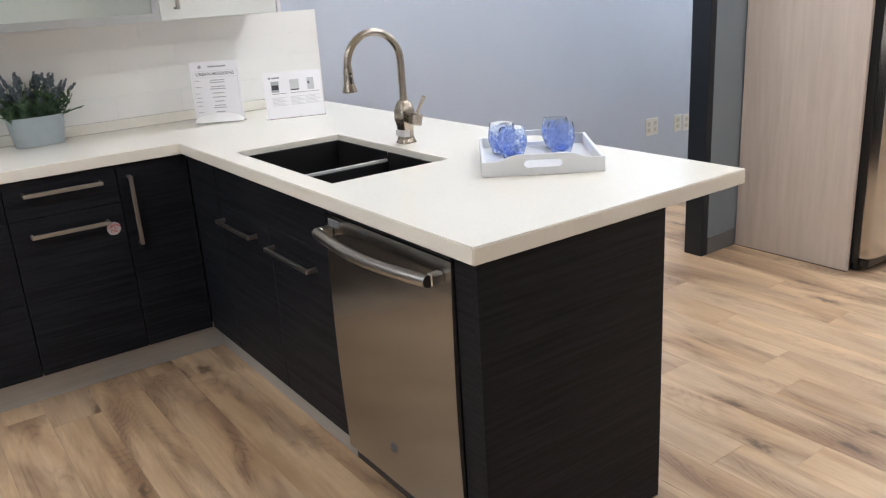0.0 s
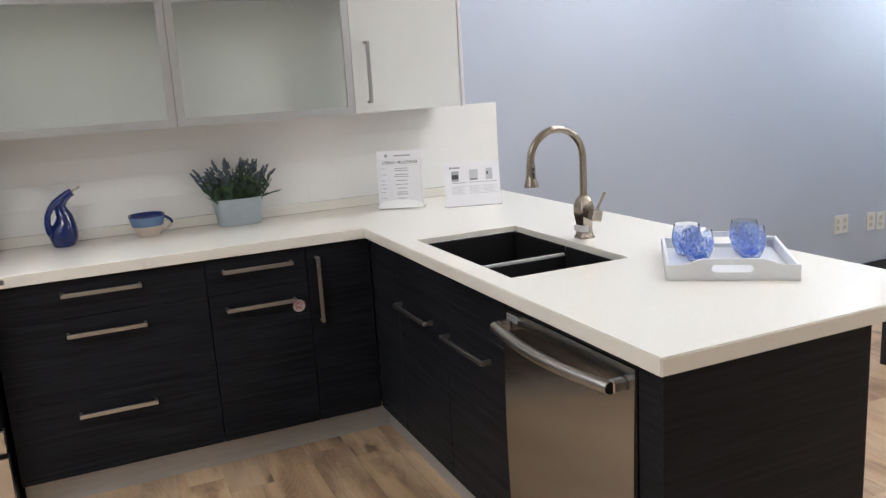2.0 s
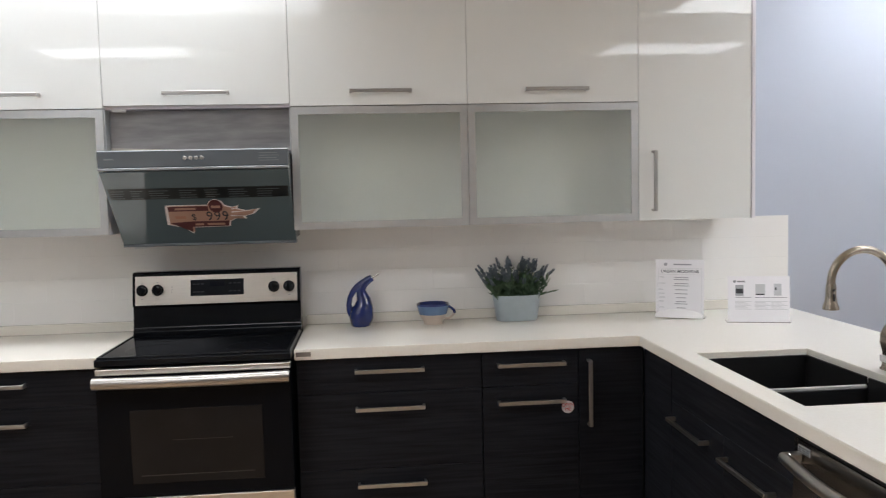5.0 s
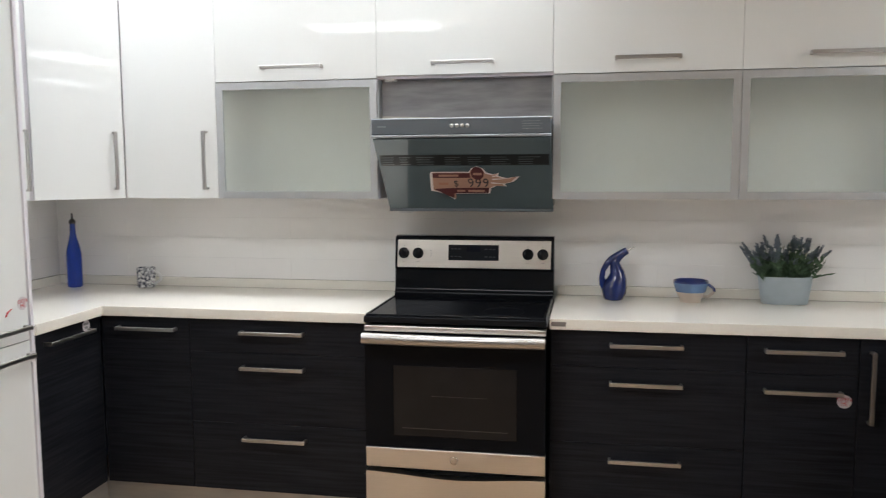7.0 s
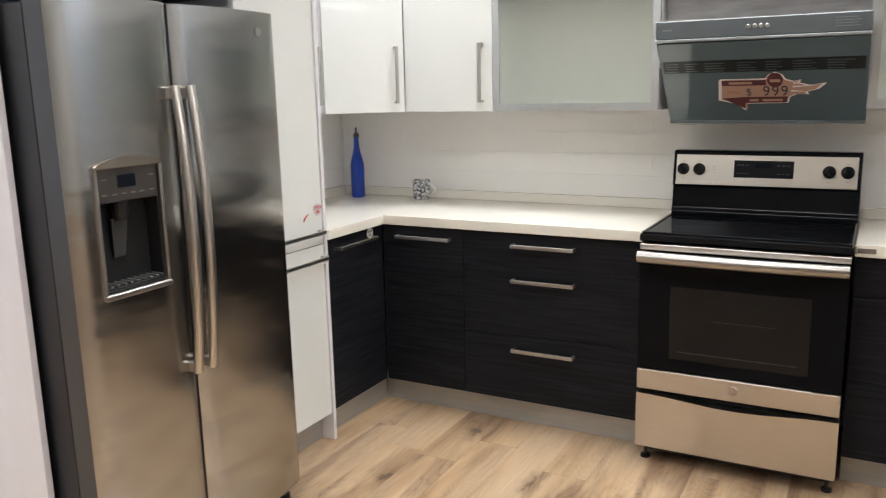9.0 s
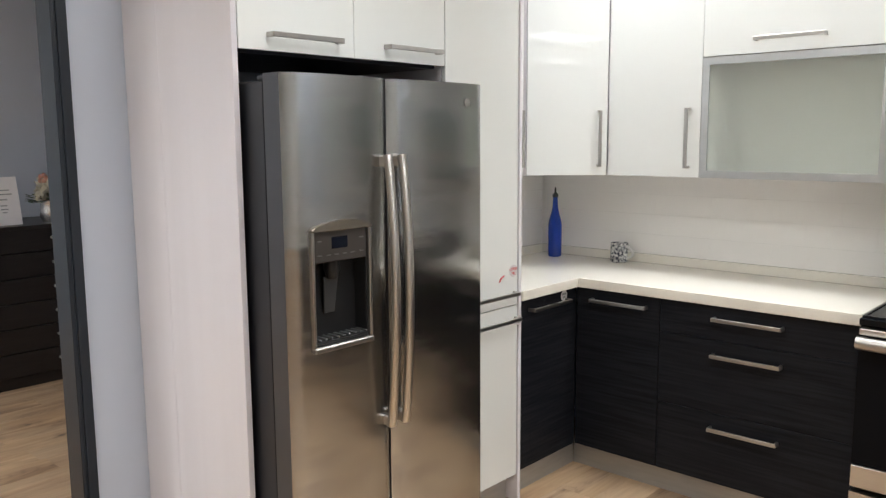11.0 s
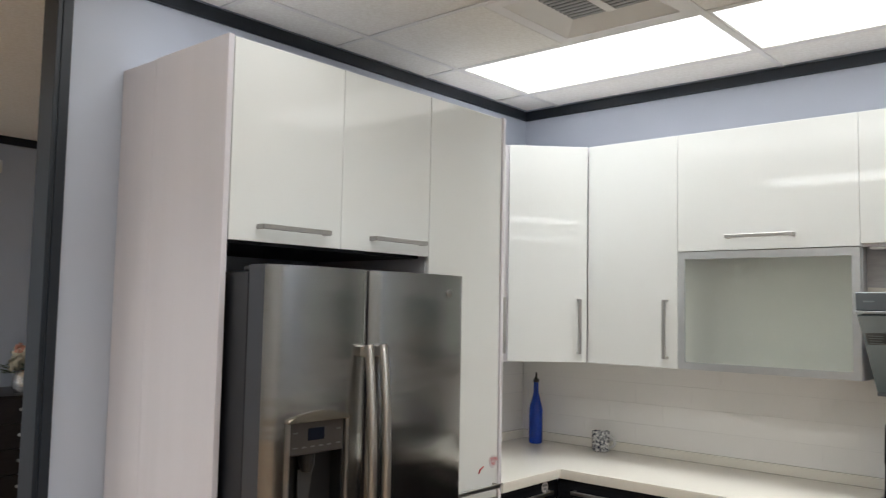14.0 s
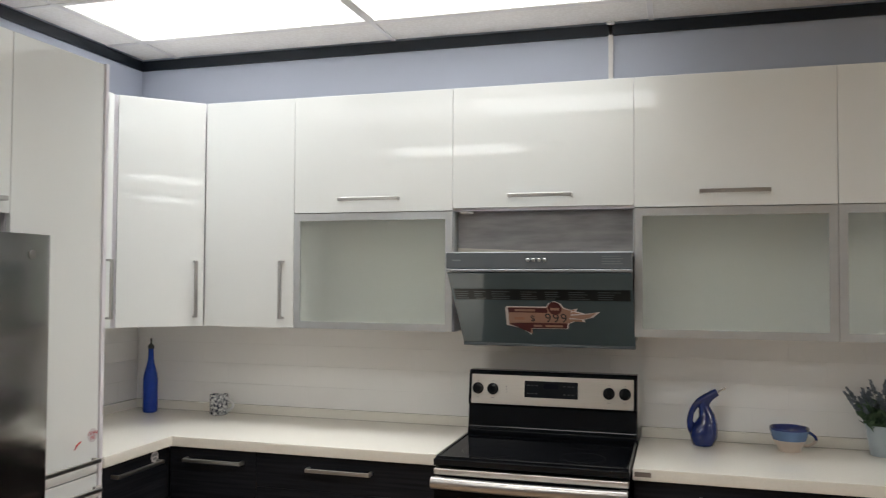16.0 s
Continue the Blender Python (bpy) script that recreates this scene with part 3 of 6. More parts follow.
grille = mat("grey_grille_paint", (0.30, 0.30, 0.29), rough=0.5, vary=0.1)
for k in range(11):
    y = y0 + 0.14 + (y1 - y0 - 0.28) * k / 10
    part("slat", box(x0 + 0.13, x1 - 0.13, y - 0.009, y + 0.009, CEILING + 0.040, CEILING + 0.043, 0.0005), grille, vent)
part("cross_bar", box((x0 + x1) / 2 - 0.02, (x0 + x1) / 2 + 0.02, y0 + 0.13, y1 - 0.13, CEILING + 0.036, CEILING + 0.0395, 0.0005), GRID, vent)
part("backing", box(x0, x1, y0, y1, CEILING + 0.06, CEILING + 0.065, 0), DARK_GREY, vent)
bm = box(GX[1] + 0.011, x0 - 0.004, y0, y1, CEILING - 0.003, CEILING + 0.014, 0.003)
solo("ceiling_tile_half", bm, CEIL, "off-white mineral half tile beside the vent", "ceiling", kind="structure")

# ---- worktop ----
xs = [XL + 0.004, -1.635, -0.392, 0.384, 1.837, 1.925, 2.360, 2.83]
ys = [-2.61, -1.800, -1.093, -1.045, -0.65, -0.024]


def top_cell(i, j):
    if j == 4:
        return i != 2
    if i == 0:
        return j in (2, 3)
    if i >= 4:
        return not (i == 5 and j in (1, 2))
    return False


worktop = thing("worktop", (1.5, -0.3, CB), "cream quartz worktop with a square edge", "worktop")
part("slab", slab(xs, ys, CB, CT, top_cell), QUARTZ, worktop)
bm = bmesh.new()
box(XL + 0.006, -0.40, -0.024, -0.003, CT - 0.02, CT + 0.047, 0.002, None, bm)
box(0.39, 2.83, -0.024, -0.003, CT - 0.02, CT + 0.047, 0.002, None, bm)
box(XL + 0.003, XL + 0.024, -1.093, -0.026, CT - 0.02, CT + 0.047, 0.002, None, bm)
part("upstand", bm, QUARTZ, worktop, "low cream quartz upstand")
bm = bmesh.new()
box(XL + 0.024, -0.40, -0.0262, -0.0238, CT + 0.0002, CT + 0.0022, 0, None, bm)
box(0.39, 2.83, -0.0262, -0.0238, CT + 0.0002, CT + 0.0022, 0, None, bm)
part("joint", bm, mat("grey_sealant", (0.42, 0.39, 0.34), rough=0.7, vary=0.2), worktop, "thin sealant joint at the upstand")
part("edge_plate", box(0.392, 0.452, -0.6525, -0.649, 0.930, 0.948, 0.0005), mat("taupe_plate", (0.20, 0.17, 0.15), rough=0.4, vary=0.1), worktop, "small taupe plate on the worktop edge")
# sink
sink = thing("sink", (2.14, -1.42, CB), "black composite double-bowl undermount sink", "sink")
for (y0, y1) in ((-1.790, -1.442), (-1.418, -1.056)):
    bm = bmesh.new()
    x0, x1, zb, zt, w = 1.934, 2.351, 0.715, CT - 0.021, 0.007
    box(x0, x1, y0 - w, y1 + w, zb - w, zb, 0.002, None, bm)
    box(x0 - w, x0, y0 - w, y1 + w, zb, zt, 0.002, None, bm)
    box(x1, x1 + w, y0 - w, y1 + w, zb, zt, 0.002, None, bm)
    box(x0, x1, y0 - w, y0, zb, zt if y0 < -1.6 else zt - 0.034, 0.002, None, bm)
    box(x0, x1, y1, y1 + w, zb, zt if y1 > -1.2 else zt - 0.034, 0.002, None, bm)
    bowl = part("bowl", bm, SINK, sink)
    part("drain", lathe([(0, 0.002), (0.035, 0.002), (0.042, 0.0), (0.042, -0.004), (0, -0.004)], (2.16, (y0 + y1) / 2, zb + 0.003)), STEEL, bowl, "steel drain")
part("divider", box(1.935, 2.350, -1.436, -1.424, 0.74, CB - 0.002, 0.003), mat("pale_edge", (0.45, 0.45, 0.45), rough=0.3, vary=0.1), sink, "pale grey divider")

# ---- cabinets ----
RW = front_frame((1, 0, 0), (0, -1, 0), (0, -0.605, 0))      # range wall, base units
UW = front_frame((1, 0, 0), (0, -1, 0), (0, -0.340, 0))      # range wall, wall units
LW = front_frame((0, 1, 0), (1, 0, 0), (-1.681, 0, 0))        # west wall, base units
PW = front_frame((0, -1, 0), (-1, 0, 0), (1.885, 0, 0))       # peninsula, u = -y
TW = front_frame((0, 1, 0), (1, 0, 0), (-1.668, 0, 0))        # tall units
T = 0.020


def cabinet(name, m, u0, u1, z0, z1, depth, fronts, material, body, label, category, group, open_front=False, place=None):
    c = thing(name, place or (m @ Vector(((u0 + u1) / 2, -depth / 2, z0))), label, category, group)
    bm = bmesh.new()
    if open_front:
        for a in ((u0, u0 + 0.018, -depth, 0, z0, z1), (u1 - 0.018, u1, -depth, 0, z0, z1), (u0 + 0.018, u1 - 0.018, -depth, 0, z0, z0 + 0.018),
                  (u0 + 0.018, u1 - 0.018, -depth, 0, z1 - 0.018, z1), (u0 + 0.018, u1 - 0.018, -depth, -depth + 0.01, z0 + 0.018, z1 - 0.018)):
            box(*a, 0.0008, m, bm)
    else:
        box(u0, u1, -depth, 0, z0, z1, 0.001, m, bm)
    part("body", bm, body, c)
    for kind, a0, a1, b0, b1, h in fronts:
        if kind == "glass":
            w = 0.034
            bm = slab([a0 + GAP, a0 + w, a1 - w, a1 - GAP], [b0 + GAP, b0 + w, b1 - w, b1 - GAP], 0.001, T, lambda i, j: not (i == 1 and j == 1), 0.001)
            bmesh.ops.transform(bm, matrix=m @ M_XZ, verts=bm.verts)
            d = part("door", bm, ALU, c, "aluminium-framed lift-up door")
            part("pane", box(a0 + w - 0.004, a1 - w + 0.004, 0.008, 0.014, b0 + w - 0.004, b1 - w + 0.004, 0, m), FROST, d, "pale green frosted glass pane").visible_shadow = False
        else:
            d = part(kind, box(a0 + GAP, a1 - GAP, 0.001, T, b0 + GAP, b1 - GAP, 0.0012, m), material, c)
        if h:
            handle(d, m, *h, T)
    return c


BASE0, BASE1 = 0.125, 0.912
S1, S2 = 0.761, 0.438
HB = ((0.855, 0.855), (0.696, 0.696), (0.372, 0.372))


def level(u0, u1, z):
    return (u0, u1, z, z)


dk = "black-brown wood-grain "
g = "dark base units"
cabinet("base_cabinet", RW, -1.222, -0.396, BASE0, BASE1, 0.56, [("drawer", -1.222, -0.396, S1, 0.910, level(-0.973, -0.679, 0.856)), ("drawer", -1.222, -0.396, S2, S1, level(-0.973, -0.679, 0.697)),
        ("drawer", -1.222, -0.396, BASE0, S2, level(-0.973, -0.679, 0.373))], DARK_X, DARK_PLAIN, dk + "base cabinet with three drawers beside the range", "cabinet", g)
cabinet("base_cabinet", RW, -1.655, -1.224, BASE0, BASE1, 0.56, [("door", -1.6585, -1.224, BASE0, 0.910, level(-1.570, -1.282, 0.860))], DARK_X, DARK_PLAIN, dk + "corner base cabinet with one door", "cabinet", g)
cabinet("base_cabinet", LW, -1.093, -0.628, BASE0, BASE1, 0.56, [("door", -1.090, -0.6275, BASE0, 0.910, level(-1.02, -0.715, 0.862))], DARK_Y, DARK_PLAIN, dk + "base cabinet beside the white pantry", "cabinet", g)
cabinet("base_cabinet", RW, 0.388, 1.160, BASE0, BASE1, 0.56, [("drawer", 0.388, 1.160, S1, 0.910, level(0.628, 0.917, 0.856)), ("drawer", 0.388, 1.160, S2, S1, level(0.628, 0.917, 0.697)),
        ("drawer", 0.388, 1.160, BASE0, S2, level(0.628, 0.917, 0.373))], DARK_X, DARK_PLAIN, dk + "base cabinet with three wide drawers", "cabinet", g)
cabinet("base_cabinet", RW, 1.162, 1.577, BASE0, BASE1, 0.56, [("drawer", 1.162, 1.577, S1, 0.910, level(1.226, 1.516, 0.855)), ("door", 1.162, 1.577, BASE0, S1, level(1.226, 1.516, 0.694))],
        DARK_X, DARK_PLAIN, dk + "base cabinet with a drawer over a pull-out", "cabinet", g)
cabinet("base_cabinet", RW, 1.579, 1.860, BASE0, BASE1, 0.56, [("door", 1.579, 1.8625, BASE0, 0.910, (1.615, 1.627, 0.578, 0.864))], DARK_X, DARK_PLAIN, dk + "narrow corner base cabinet with an upright handle", "cabinet", g)
cabinet("sink_cabinet", PW, 0.632, 1.858, BASE0, BASE1 - 0.21, 0.58, [("filler", 0.6275, 0.938, BASE0, 0.910, None), ("false_front", 0.940, 1.858, 0.753, 0.910, None),
        ("door", 0.940, 1.400, BASE0, 0.753, level(0.972, 1.288, 0.692)), ("door", 1.400, 1.858, BASE0, 0.753, level(1.425, 1.752, 0.682))], DARK_Y, DARK_PLAIN,
        dk + "sink cabinet with two doors under a false front", "cabinet", g)
# peninsula end and back
end = thing("peninsula_panel", (2.2, -2.55, 0), dk + "end and back panels of the peninsula", "cabinet panel")
part("filler", box(1.865, 1.885, -2.567, -2.496, 0.0, 0.913, 0.001), DARK_Y, end)
part("end_panel", box(1.862, 2.510, -2.588, -2.568, 0.0, 0.913, 0.0015), DARK_X, end)
part("back_panel", box(2.488, 2.510, -2.567, -0.006, 0.0, 0.913, 0.001), DARK_Y, end)
part("upright", box(2.470, 2.487, -2.567, -2.45, 0.0, 0.913, 0.001), DARK_Y, end)
# plinths
pl = thing("plinth", (1.0, -0.56, 0), "brushed aluminium plinth under the base units", "plinth", "plinths")
part("board", box(0.39, 1.916, -0.560, -0.545, 0.0, 0.124, 0.001), KICK, pl)
part("board", box(1.916, 1.931, -1.925, -0.561, 0.0, 0.124, 0.001), KICK, pl)
pl = thing("plinth", (-1.2, -0.56, 0), "brushed aluminium plinth under the corner units", "plinth", "plinths")
part("board", box(-1.703, -0.405, -0.566, -0.551, 0.0, 0.124, 0.001), KICK, pl)
part("board", box(-1.718, -1.703, -1.093, -0.567, 0.0, 0.124, 0.001), KICK, pl)

# wall units
g = "white wall units"
J = (-1.664, -1.187, -0.410, 0.378, 1.157, 1.938, 2.492)
for a, b, h in ((J[1], J[2], (-0.951, -0.660)), (J[3], J[4], (0.638, 0.910)), (J[4], J[5], (1.416, 1.702))):
    cabinet("wall_cabinet", UW, a, b, UM, UT, 0.335, [("door", a, b, UM, UT, level(*h, 2.036))], WHITE, WHITE_SIDE, "glossy white wall cabinet with a lift-up door", "cabinet", g)
    cabinet("glass_wall_cabinet", UW, a, b, UB, UM - 0.001, 0.335, [("glass", a, b, UB, UM - 0.002, None)], WHITE, WHITE_SIDE, "aluminium-framed frosted glass wall cabinet", "cabinet", "glass wall units", open_front=True)
cabinet("wall_cabinet", UW, J[2], J[3], UM - 0.002, UT, 0.335, [("door", J[2], J[3], UM + 0.010, UT, level(-0.155, 0.122, 2.036))], WHITE, WHITE_SIDE, "glossy white wall cabinet over the hood", "cabinet", g)
cabinet("wall_cabinet", UW, J[0], J[1], UB, UT, 0.335, [("door", J[0], J[1], UB, UT, (-1.248, -1.236, 1.480, 1.754))], WHITE, WHITE_SIDE, "tall glossy white wall cabinet near the corner", "cabinet", g)
end_unit = cabinet("wall_cabinet", UW, J[5], J[6], UB, UT, 0.335, [("door", J[5], J[6] - 0.020, UB, UT, (2.000, 2.012, 1.480, 1.754))], WHITE, WHITE_SIDE, "tall glossy white wall cabinet at the end of the row", "cabinet", g)
part("end_panel", box(J[6] - 0.018, J[6], -0.362, -0.004, UB, UT, 0.001), WHITE_SIDE, end_unit)
# diagonal corner unit
q = math.sqrt(0.5)
DW = front_frame((q, q, 0), (q, -q, 0), (J[0] - 0.014, -0.354 + 0.014, 0))
corner = thing("corner_wall_cabinet", (-2.0, -0.3, UB), "glossy white diagonal corner wall cabinet", "cabinet", g)
part("body", prism([(XL + 0.003, -0.003), (XL + 0.003, -0.648), (-1.975, -0.648), (J[0] - 0.018, -0.336), (J[0] - 0.002, -0.336), (J[0] - 0.002, -0.003)], UT - UB, Matrix.Translation((0, 0, UB))), WHITE_SIDE, corner)
d = part("door", box(-0.408, -0.009, 0.004, 0.023, UB + GAP, UT - GAP, 0.0012, DW), WHITE, corner)
handle(d, DW, -0.058, -0.046, 1.480, 1.754, 0.023)
WL = front_frame((0, 1, 0), (1, 0, 0), (-1.976, 0, 0))
cabinet("wall_cabinet", WL, -1.093, -0.652, UB, UT, 0.33, [("door", -1.093, -0.668, UB, UT, (-0.716, -0.704, 1.480, 1.754))], WHITE, WHITE_SIDE, "glossy white wall cabinet beside the tall pantry", "cabinet", g)

# niche behind the hood
niche = thing("niche_lining", (0, -0.28, 1.79), "grey oak lining of the niche over the range hood", "panel")
part("back_panel", box(J[2] + 0.006, J[3] - 0.006, -0.290, -0.275, 1.787, UM - 0.004, 0.001), GREY_WOOD, niche)
for a, b in ((J[2] + 0.001, J[2] + 0.0055), (J[3] - 0.0055, J[3] - 0.001)):
    part("side_strip", box(a, b, -0.352, -0.275, 1.787, UM - 0.004, 0.001), ALU, niche, "thin aluminium side strip")
part("ledge", prism([(J[2] + 0.010, 1.7875), (0.22, 1.7875), (J[2] + 0.010, 1.812)], 0.012, Matrix.Translation((0, -0.304, 0)) @ M_XZ), CREAM_WEDGE, niche, "cream wedge at the foot")
part("puck", lathe([(0, 0), (0.032, 0), (0.030, -0.008), (0.020, -0.011), (0, -0.011)], (J[2] + 0.055, -0.318, UM - 0.003), 20), WHITE_GLAZE, niche, "small round white puck lamp, unlit", smooth=40)

# tall units round the refrigerator
tall = thing("refrigerator_housing", (-2.0, -2.05, 0), "glossy white housing round the refrigerator with two doors above", "cabinet", "tall units")
part("side_panel", box(-2.075, -1.648, -2.510, -2.489, 0, UT + 0.004, 0.0015), PANEL_SIDE, tall)
part("side_panel", box(XL + 0.003, -2.078, -2.508, -2.489, 0, UT + 0.002, 0.0015), PANEL_SIDE, tall)
part("body", box(XL + 0.003, -1.669, -2.487, -1.580, 1.915, UT, 0.001), WHITE_SIDE, tall)
# Dark colour stands in for shade in the gap above the refrigerator.
part("soffit", box(XL + 0.003, -1.70, -2.487, -1.580, 1.886, 1.913, 0.001), DARK_GREY, tall, "underside over the refrigerator, coloured dark for the shaded gap")
for a, b, h in ((-2.487, -2.032, (-2.385, -2.105)), (-2.032, -1.578, (-1.895, -1.622))):
    d = part("door", box(a + GAP, b - GAP, 0.001, T, 1.892 + GAP, UT - GAP, 0.0012, TW), WHITE, tall)
    handle(d, TW, *h, 1.940, 1.940, T)
pantry = thing("pantry", (-2.0, -1.34, 0), "tall glossy white pantry with two long doors", "cabinet", "tall units")
part("body", box(XL + 0.003, -1.669, -1.576, -1.120, 0.125, UT, 0.001), WHITE_SIDE, pantry)
d = part("door", box(-1.576 + GAP, -1.118, 0.001, T, 0.906, UT - GAP, 0.0012, TW), WHITE, pantry)
handle(d, TW, -1.43, -1.140, 0.960, 0.960, T)
d = part("door", box(-1.576 + GAP, -1.118, 0.001, T, 0.127, 0.902, 0.0012, TW), WHITE, pantry)
handle(d, TW, -1.43, -1.130, 0.846, 0.846, T)
part("side_panel", box(XL + 0.003, -1.640, -1.116, -1.097, 0, UT + 0.004, 0.0015), WHITE_SIDE, pantry)
part("plinth_board", box(-1.72, -1.705, -1.576, -1.118, 0, 0.124, 0.001), KICK, pantry, "brushed aluminium plinth board")

def disc(r, depth, m, steps=28):
    return lathe([(0, 0), (r, 0), (r, depth * 0.7), (r * 0.94, depth), (0, depth)], (0, 0, 0), steps, m)


def facing(d, at):
    """A frame whose z points along d."""
    return Matrix.Translation(at) @ Vector(d).to_track_quat("Z", "Y").to_matrix().to_4x4()


def edge_paint(bm):
    """Second material for the faces that look along y: the painted sides of a steel door."""
    bmesh.ops.recalc_face_normals(bm, faces=bm.faces)
    for f in bm.faces:
        f.material_index = 1 if abs(f.normal.y) > 0.9 else 0
    return bm


def arc_door(y0, y1, z0, z1, back, xf, edge=0.0, steps=12):
    ys = [y0 + (y1 - y0) * i / steps for i in range(steps + 1)]
    line = [(xf(y), y) for y in ys]
    return prism([(back, y0)] + line + [(back, y1)], z1 - z0, Matrix.Translation((0, 0, z0)))


# ---- refrigerator ----
def refrigerator():
    y0, ym, y1 = -2.478, -2.066, -1.584
    f = thing("refrigerator", (-1.9, -2.04, 0), "stainless side-by-side refrigerator with an ice dispenser, beside the white pantry", "refrigerator")
    part("body", box(-2.24, -1.552, y0 + 0.004, y1 - 0.004, 0.045, 1.795, 0.004), DARK_GREY, f, "dark grey painted refrigerator case")
    part("base_grille", box(-1.66, -1.548, y0 + 0.02, y1 - 0.02, 0.030, 0.068, 0.004), BLACK_PLASTIC, f)
    for y in (y0 + 0.05, y1 - 0.05):
        part("foot", lathe([(0, 0), (0.022, 0), (0.022, 0.02), (0.012, 0.022), (0.012, 0.05), (0, 0.05)], (-1.51, y, 0.0), 14), BLACK_PLASTIC, f)
        part("hinge_cover", box(-1.60, -1.49, y - 0.035, y + 0.035, 1.796, 1.812, 0.005), DARK_GREY, f)

    def bow(a, b):
        c, h = (a + b) / 2, (b - a) / 2

        def xf(y):
            s = abs((y - c) / h)
            return -1.458 + 0.026 * (1 - s ** 2.4) - 0.012 * max(0.0, (s - 0.93) / 0.07) ** 2
        return xf
    zb, zt = 0.072, 1.814
    # right door
    xf = bow(ym + 0.004, y1)
    right = part("door", edge_paint(arc_door(ym + 0.004, y1, zb, zt, -1.545, xf, steps=20)), [DOOR_STEEL, DOOR_SIDE], f, smooth=25)
    # left door with the dispenser's opening
    xf = bow(y0, ym - 0.004)
    d0, d1, e0, e1 = -2.398, -2.178, 1.000, 1.356
    rows = [zb, e0, e1, zt]
    cols = sorted([y0 + (ym - 0.004 - y0) * k / 16 for k in range(17)] + [d0, d1])
    bm = slab(cols, rows, 0.0, 1.0, lambda i, j: not (j == 1 and d0 - 1e-6 <= cols[i] < d1 - 1e-6), 0)
    for v in bm.verts:
        v.co = Vector((xf(v.co.x) if v.co.z > 0.5 else -1.545, v.co.x, v.co.y))
    left = part("door", edge_paint(bm), [DOOR_STEEL, DOOR_SIDE], f, smooth=25)
    part("trim_badge", disc(0.014, 0.003, facing((1, 0, 0), (-1.434, -1.70, 1.748))), NICKEL, right, "small round badge")
    disp = part("dispenser", box(-1.5035, -1.4995, d0, d1, e0, e1, 0), BLACK_PLASTIC, left, "black ice and water dispenser")
    for a, b in ((d0, d0 + 0.006), (d1 - 0.006, d1)):
        part("recess_side", box(-1.4995, -1.445, a, b, e0, e1, 0.001), BLACK_PLASTIC, left)
    part("recess_floor", box(-1.4995, -1.438, d0 + 0.006, d1 - 0.006, e0, e0 + 0.008, 0.001), BLACK_PLASTIC, left)
    # bezel, with an arched head whose tan colour stands for a warm reflection
    bm = bmesh.new()
    arch = [(d0 - 0.010, e1 - 0.004)] + [(d0 - 0.010 + (d1 - d0 + 0.020) * k / 16, e1 + 0.004 + 0.024 * math.sin(math.pi * k / 16) ** 0.8) for k in range(17)] + [(d1 + 0.010, e1 - 0.004)]
    part("bezel_head", prism(arch, 0.036, Matrix.Translation((-1.462, 0, 0)) @ M_YZ, 0.002), FAUCET, left, "metal arch over the dispenser, tinted for a warm reflection")
    box(-1.460, -1.430, d0 - 0.010, d0 + 0.002, e0, e1, 0.003, None, bm)
    box(-1.460, -1.430, d1 - 0.002, d1 + 0.010, e0, e1, 0.003, None, bm)
    box(-1.460, -1.424, d0 - 0.010, d1 + 0.010, e0 - 0.016, e0 + 0.002, 0.004, None, bm)
    part("bezel", bm, NICKEL, left, "bright metal dispenser surround")
    panel = mat("smoked_panel", (0.10, 0.09, 0.085), rough=0.3, metal=0.6, vary=0.1)
    part("control_panel", box(-1.475, -1.440, d0 + 0.004, d1 - 0.004, 1.256, e1 - 0.002, 0.003), panel, left, "smoked control panel")
    part("display", box(-1.441, -1.438, -2.325, -2.262, 1.296, 1.332, 0.001), LCD, left, "small dark display")
    bm = bmesh.new()
    for y, z in [(-2.372, 1.322), (-2.372, 1.279), (-2.205, 1.322), (-2.205, 1.279)] + [(-2.338 + 0.032 * k, 1.278) for k in range(4)]:
        box(-1.441, -1.4385, y - 0.008, y + 0.008, z - 0.002, z + 0.002, 0, None, bm)
    part("buttons", bm, mat("button_print", (0.17, 0.165, 0.16), rough=0.4, vary=0.1), left)
    part("chute", tube([(-1.474, -2.30, 1.262), (-1.473, -2.30, 1.225), (-1.472, -2.30, 1.20)], [0.026, 0.025, 0.018], 16), BLACK_PLASTIC, left)
    pad = prism([(-0.028, 0), (0.028, 0), (0.020, -0.115), (-0.020, -0.115)], 0.006, Matrix.Translation((-1.482, -2.30, 1.205)) @ Matrix(((0, 0.10, 1, 0), (1, 0, 0, 0), (0, 1, 0, 0), (0, 0, 0, 1))), 0.001)
    part("paddle", pad, mat("grey_plastic", (0.045, 0.047, 0.05), rough=0.3, vary=0.1), left)
    tray = part("drip_tray", box(-1.499, -1.440, d0 + 0.008, d1 - 0.008, e0 + 0.008, e0 + 0.014, 0.001), BLACK_PLASTIC, left)
    bm = bmesh.new()
    for k in range(9):
        y = d0 + 0.022 + k * 0.0235
        box(-1.497, -1.446, y, y + 0.011, e0 + 0.014, e0 + 0.021, 0.002, None, bm)
    part("grille", bm, mat("grey_grille", (0.16, 0.16, 0.16), rough=0.35, metal=0.5, vary=0.1), tray)
    # bowed handles
    for y, door in ((-2.103, left), (-2.040, right)):
        pts = []
        for k in range(25):
            s = k / 24
            pts.append((-1.421 + 0.030 * math.sin(math.pi * s) ** 0.8, y, 0.682 + 0.892 * s))
        h = part("handle", tube(pts, 0.0128, 16, 1.3), STEEL_H, door, "bowed stainless bar handle", smooth=60)
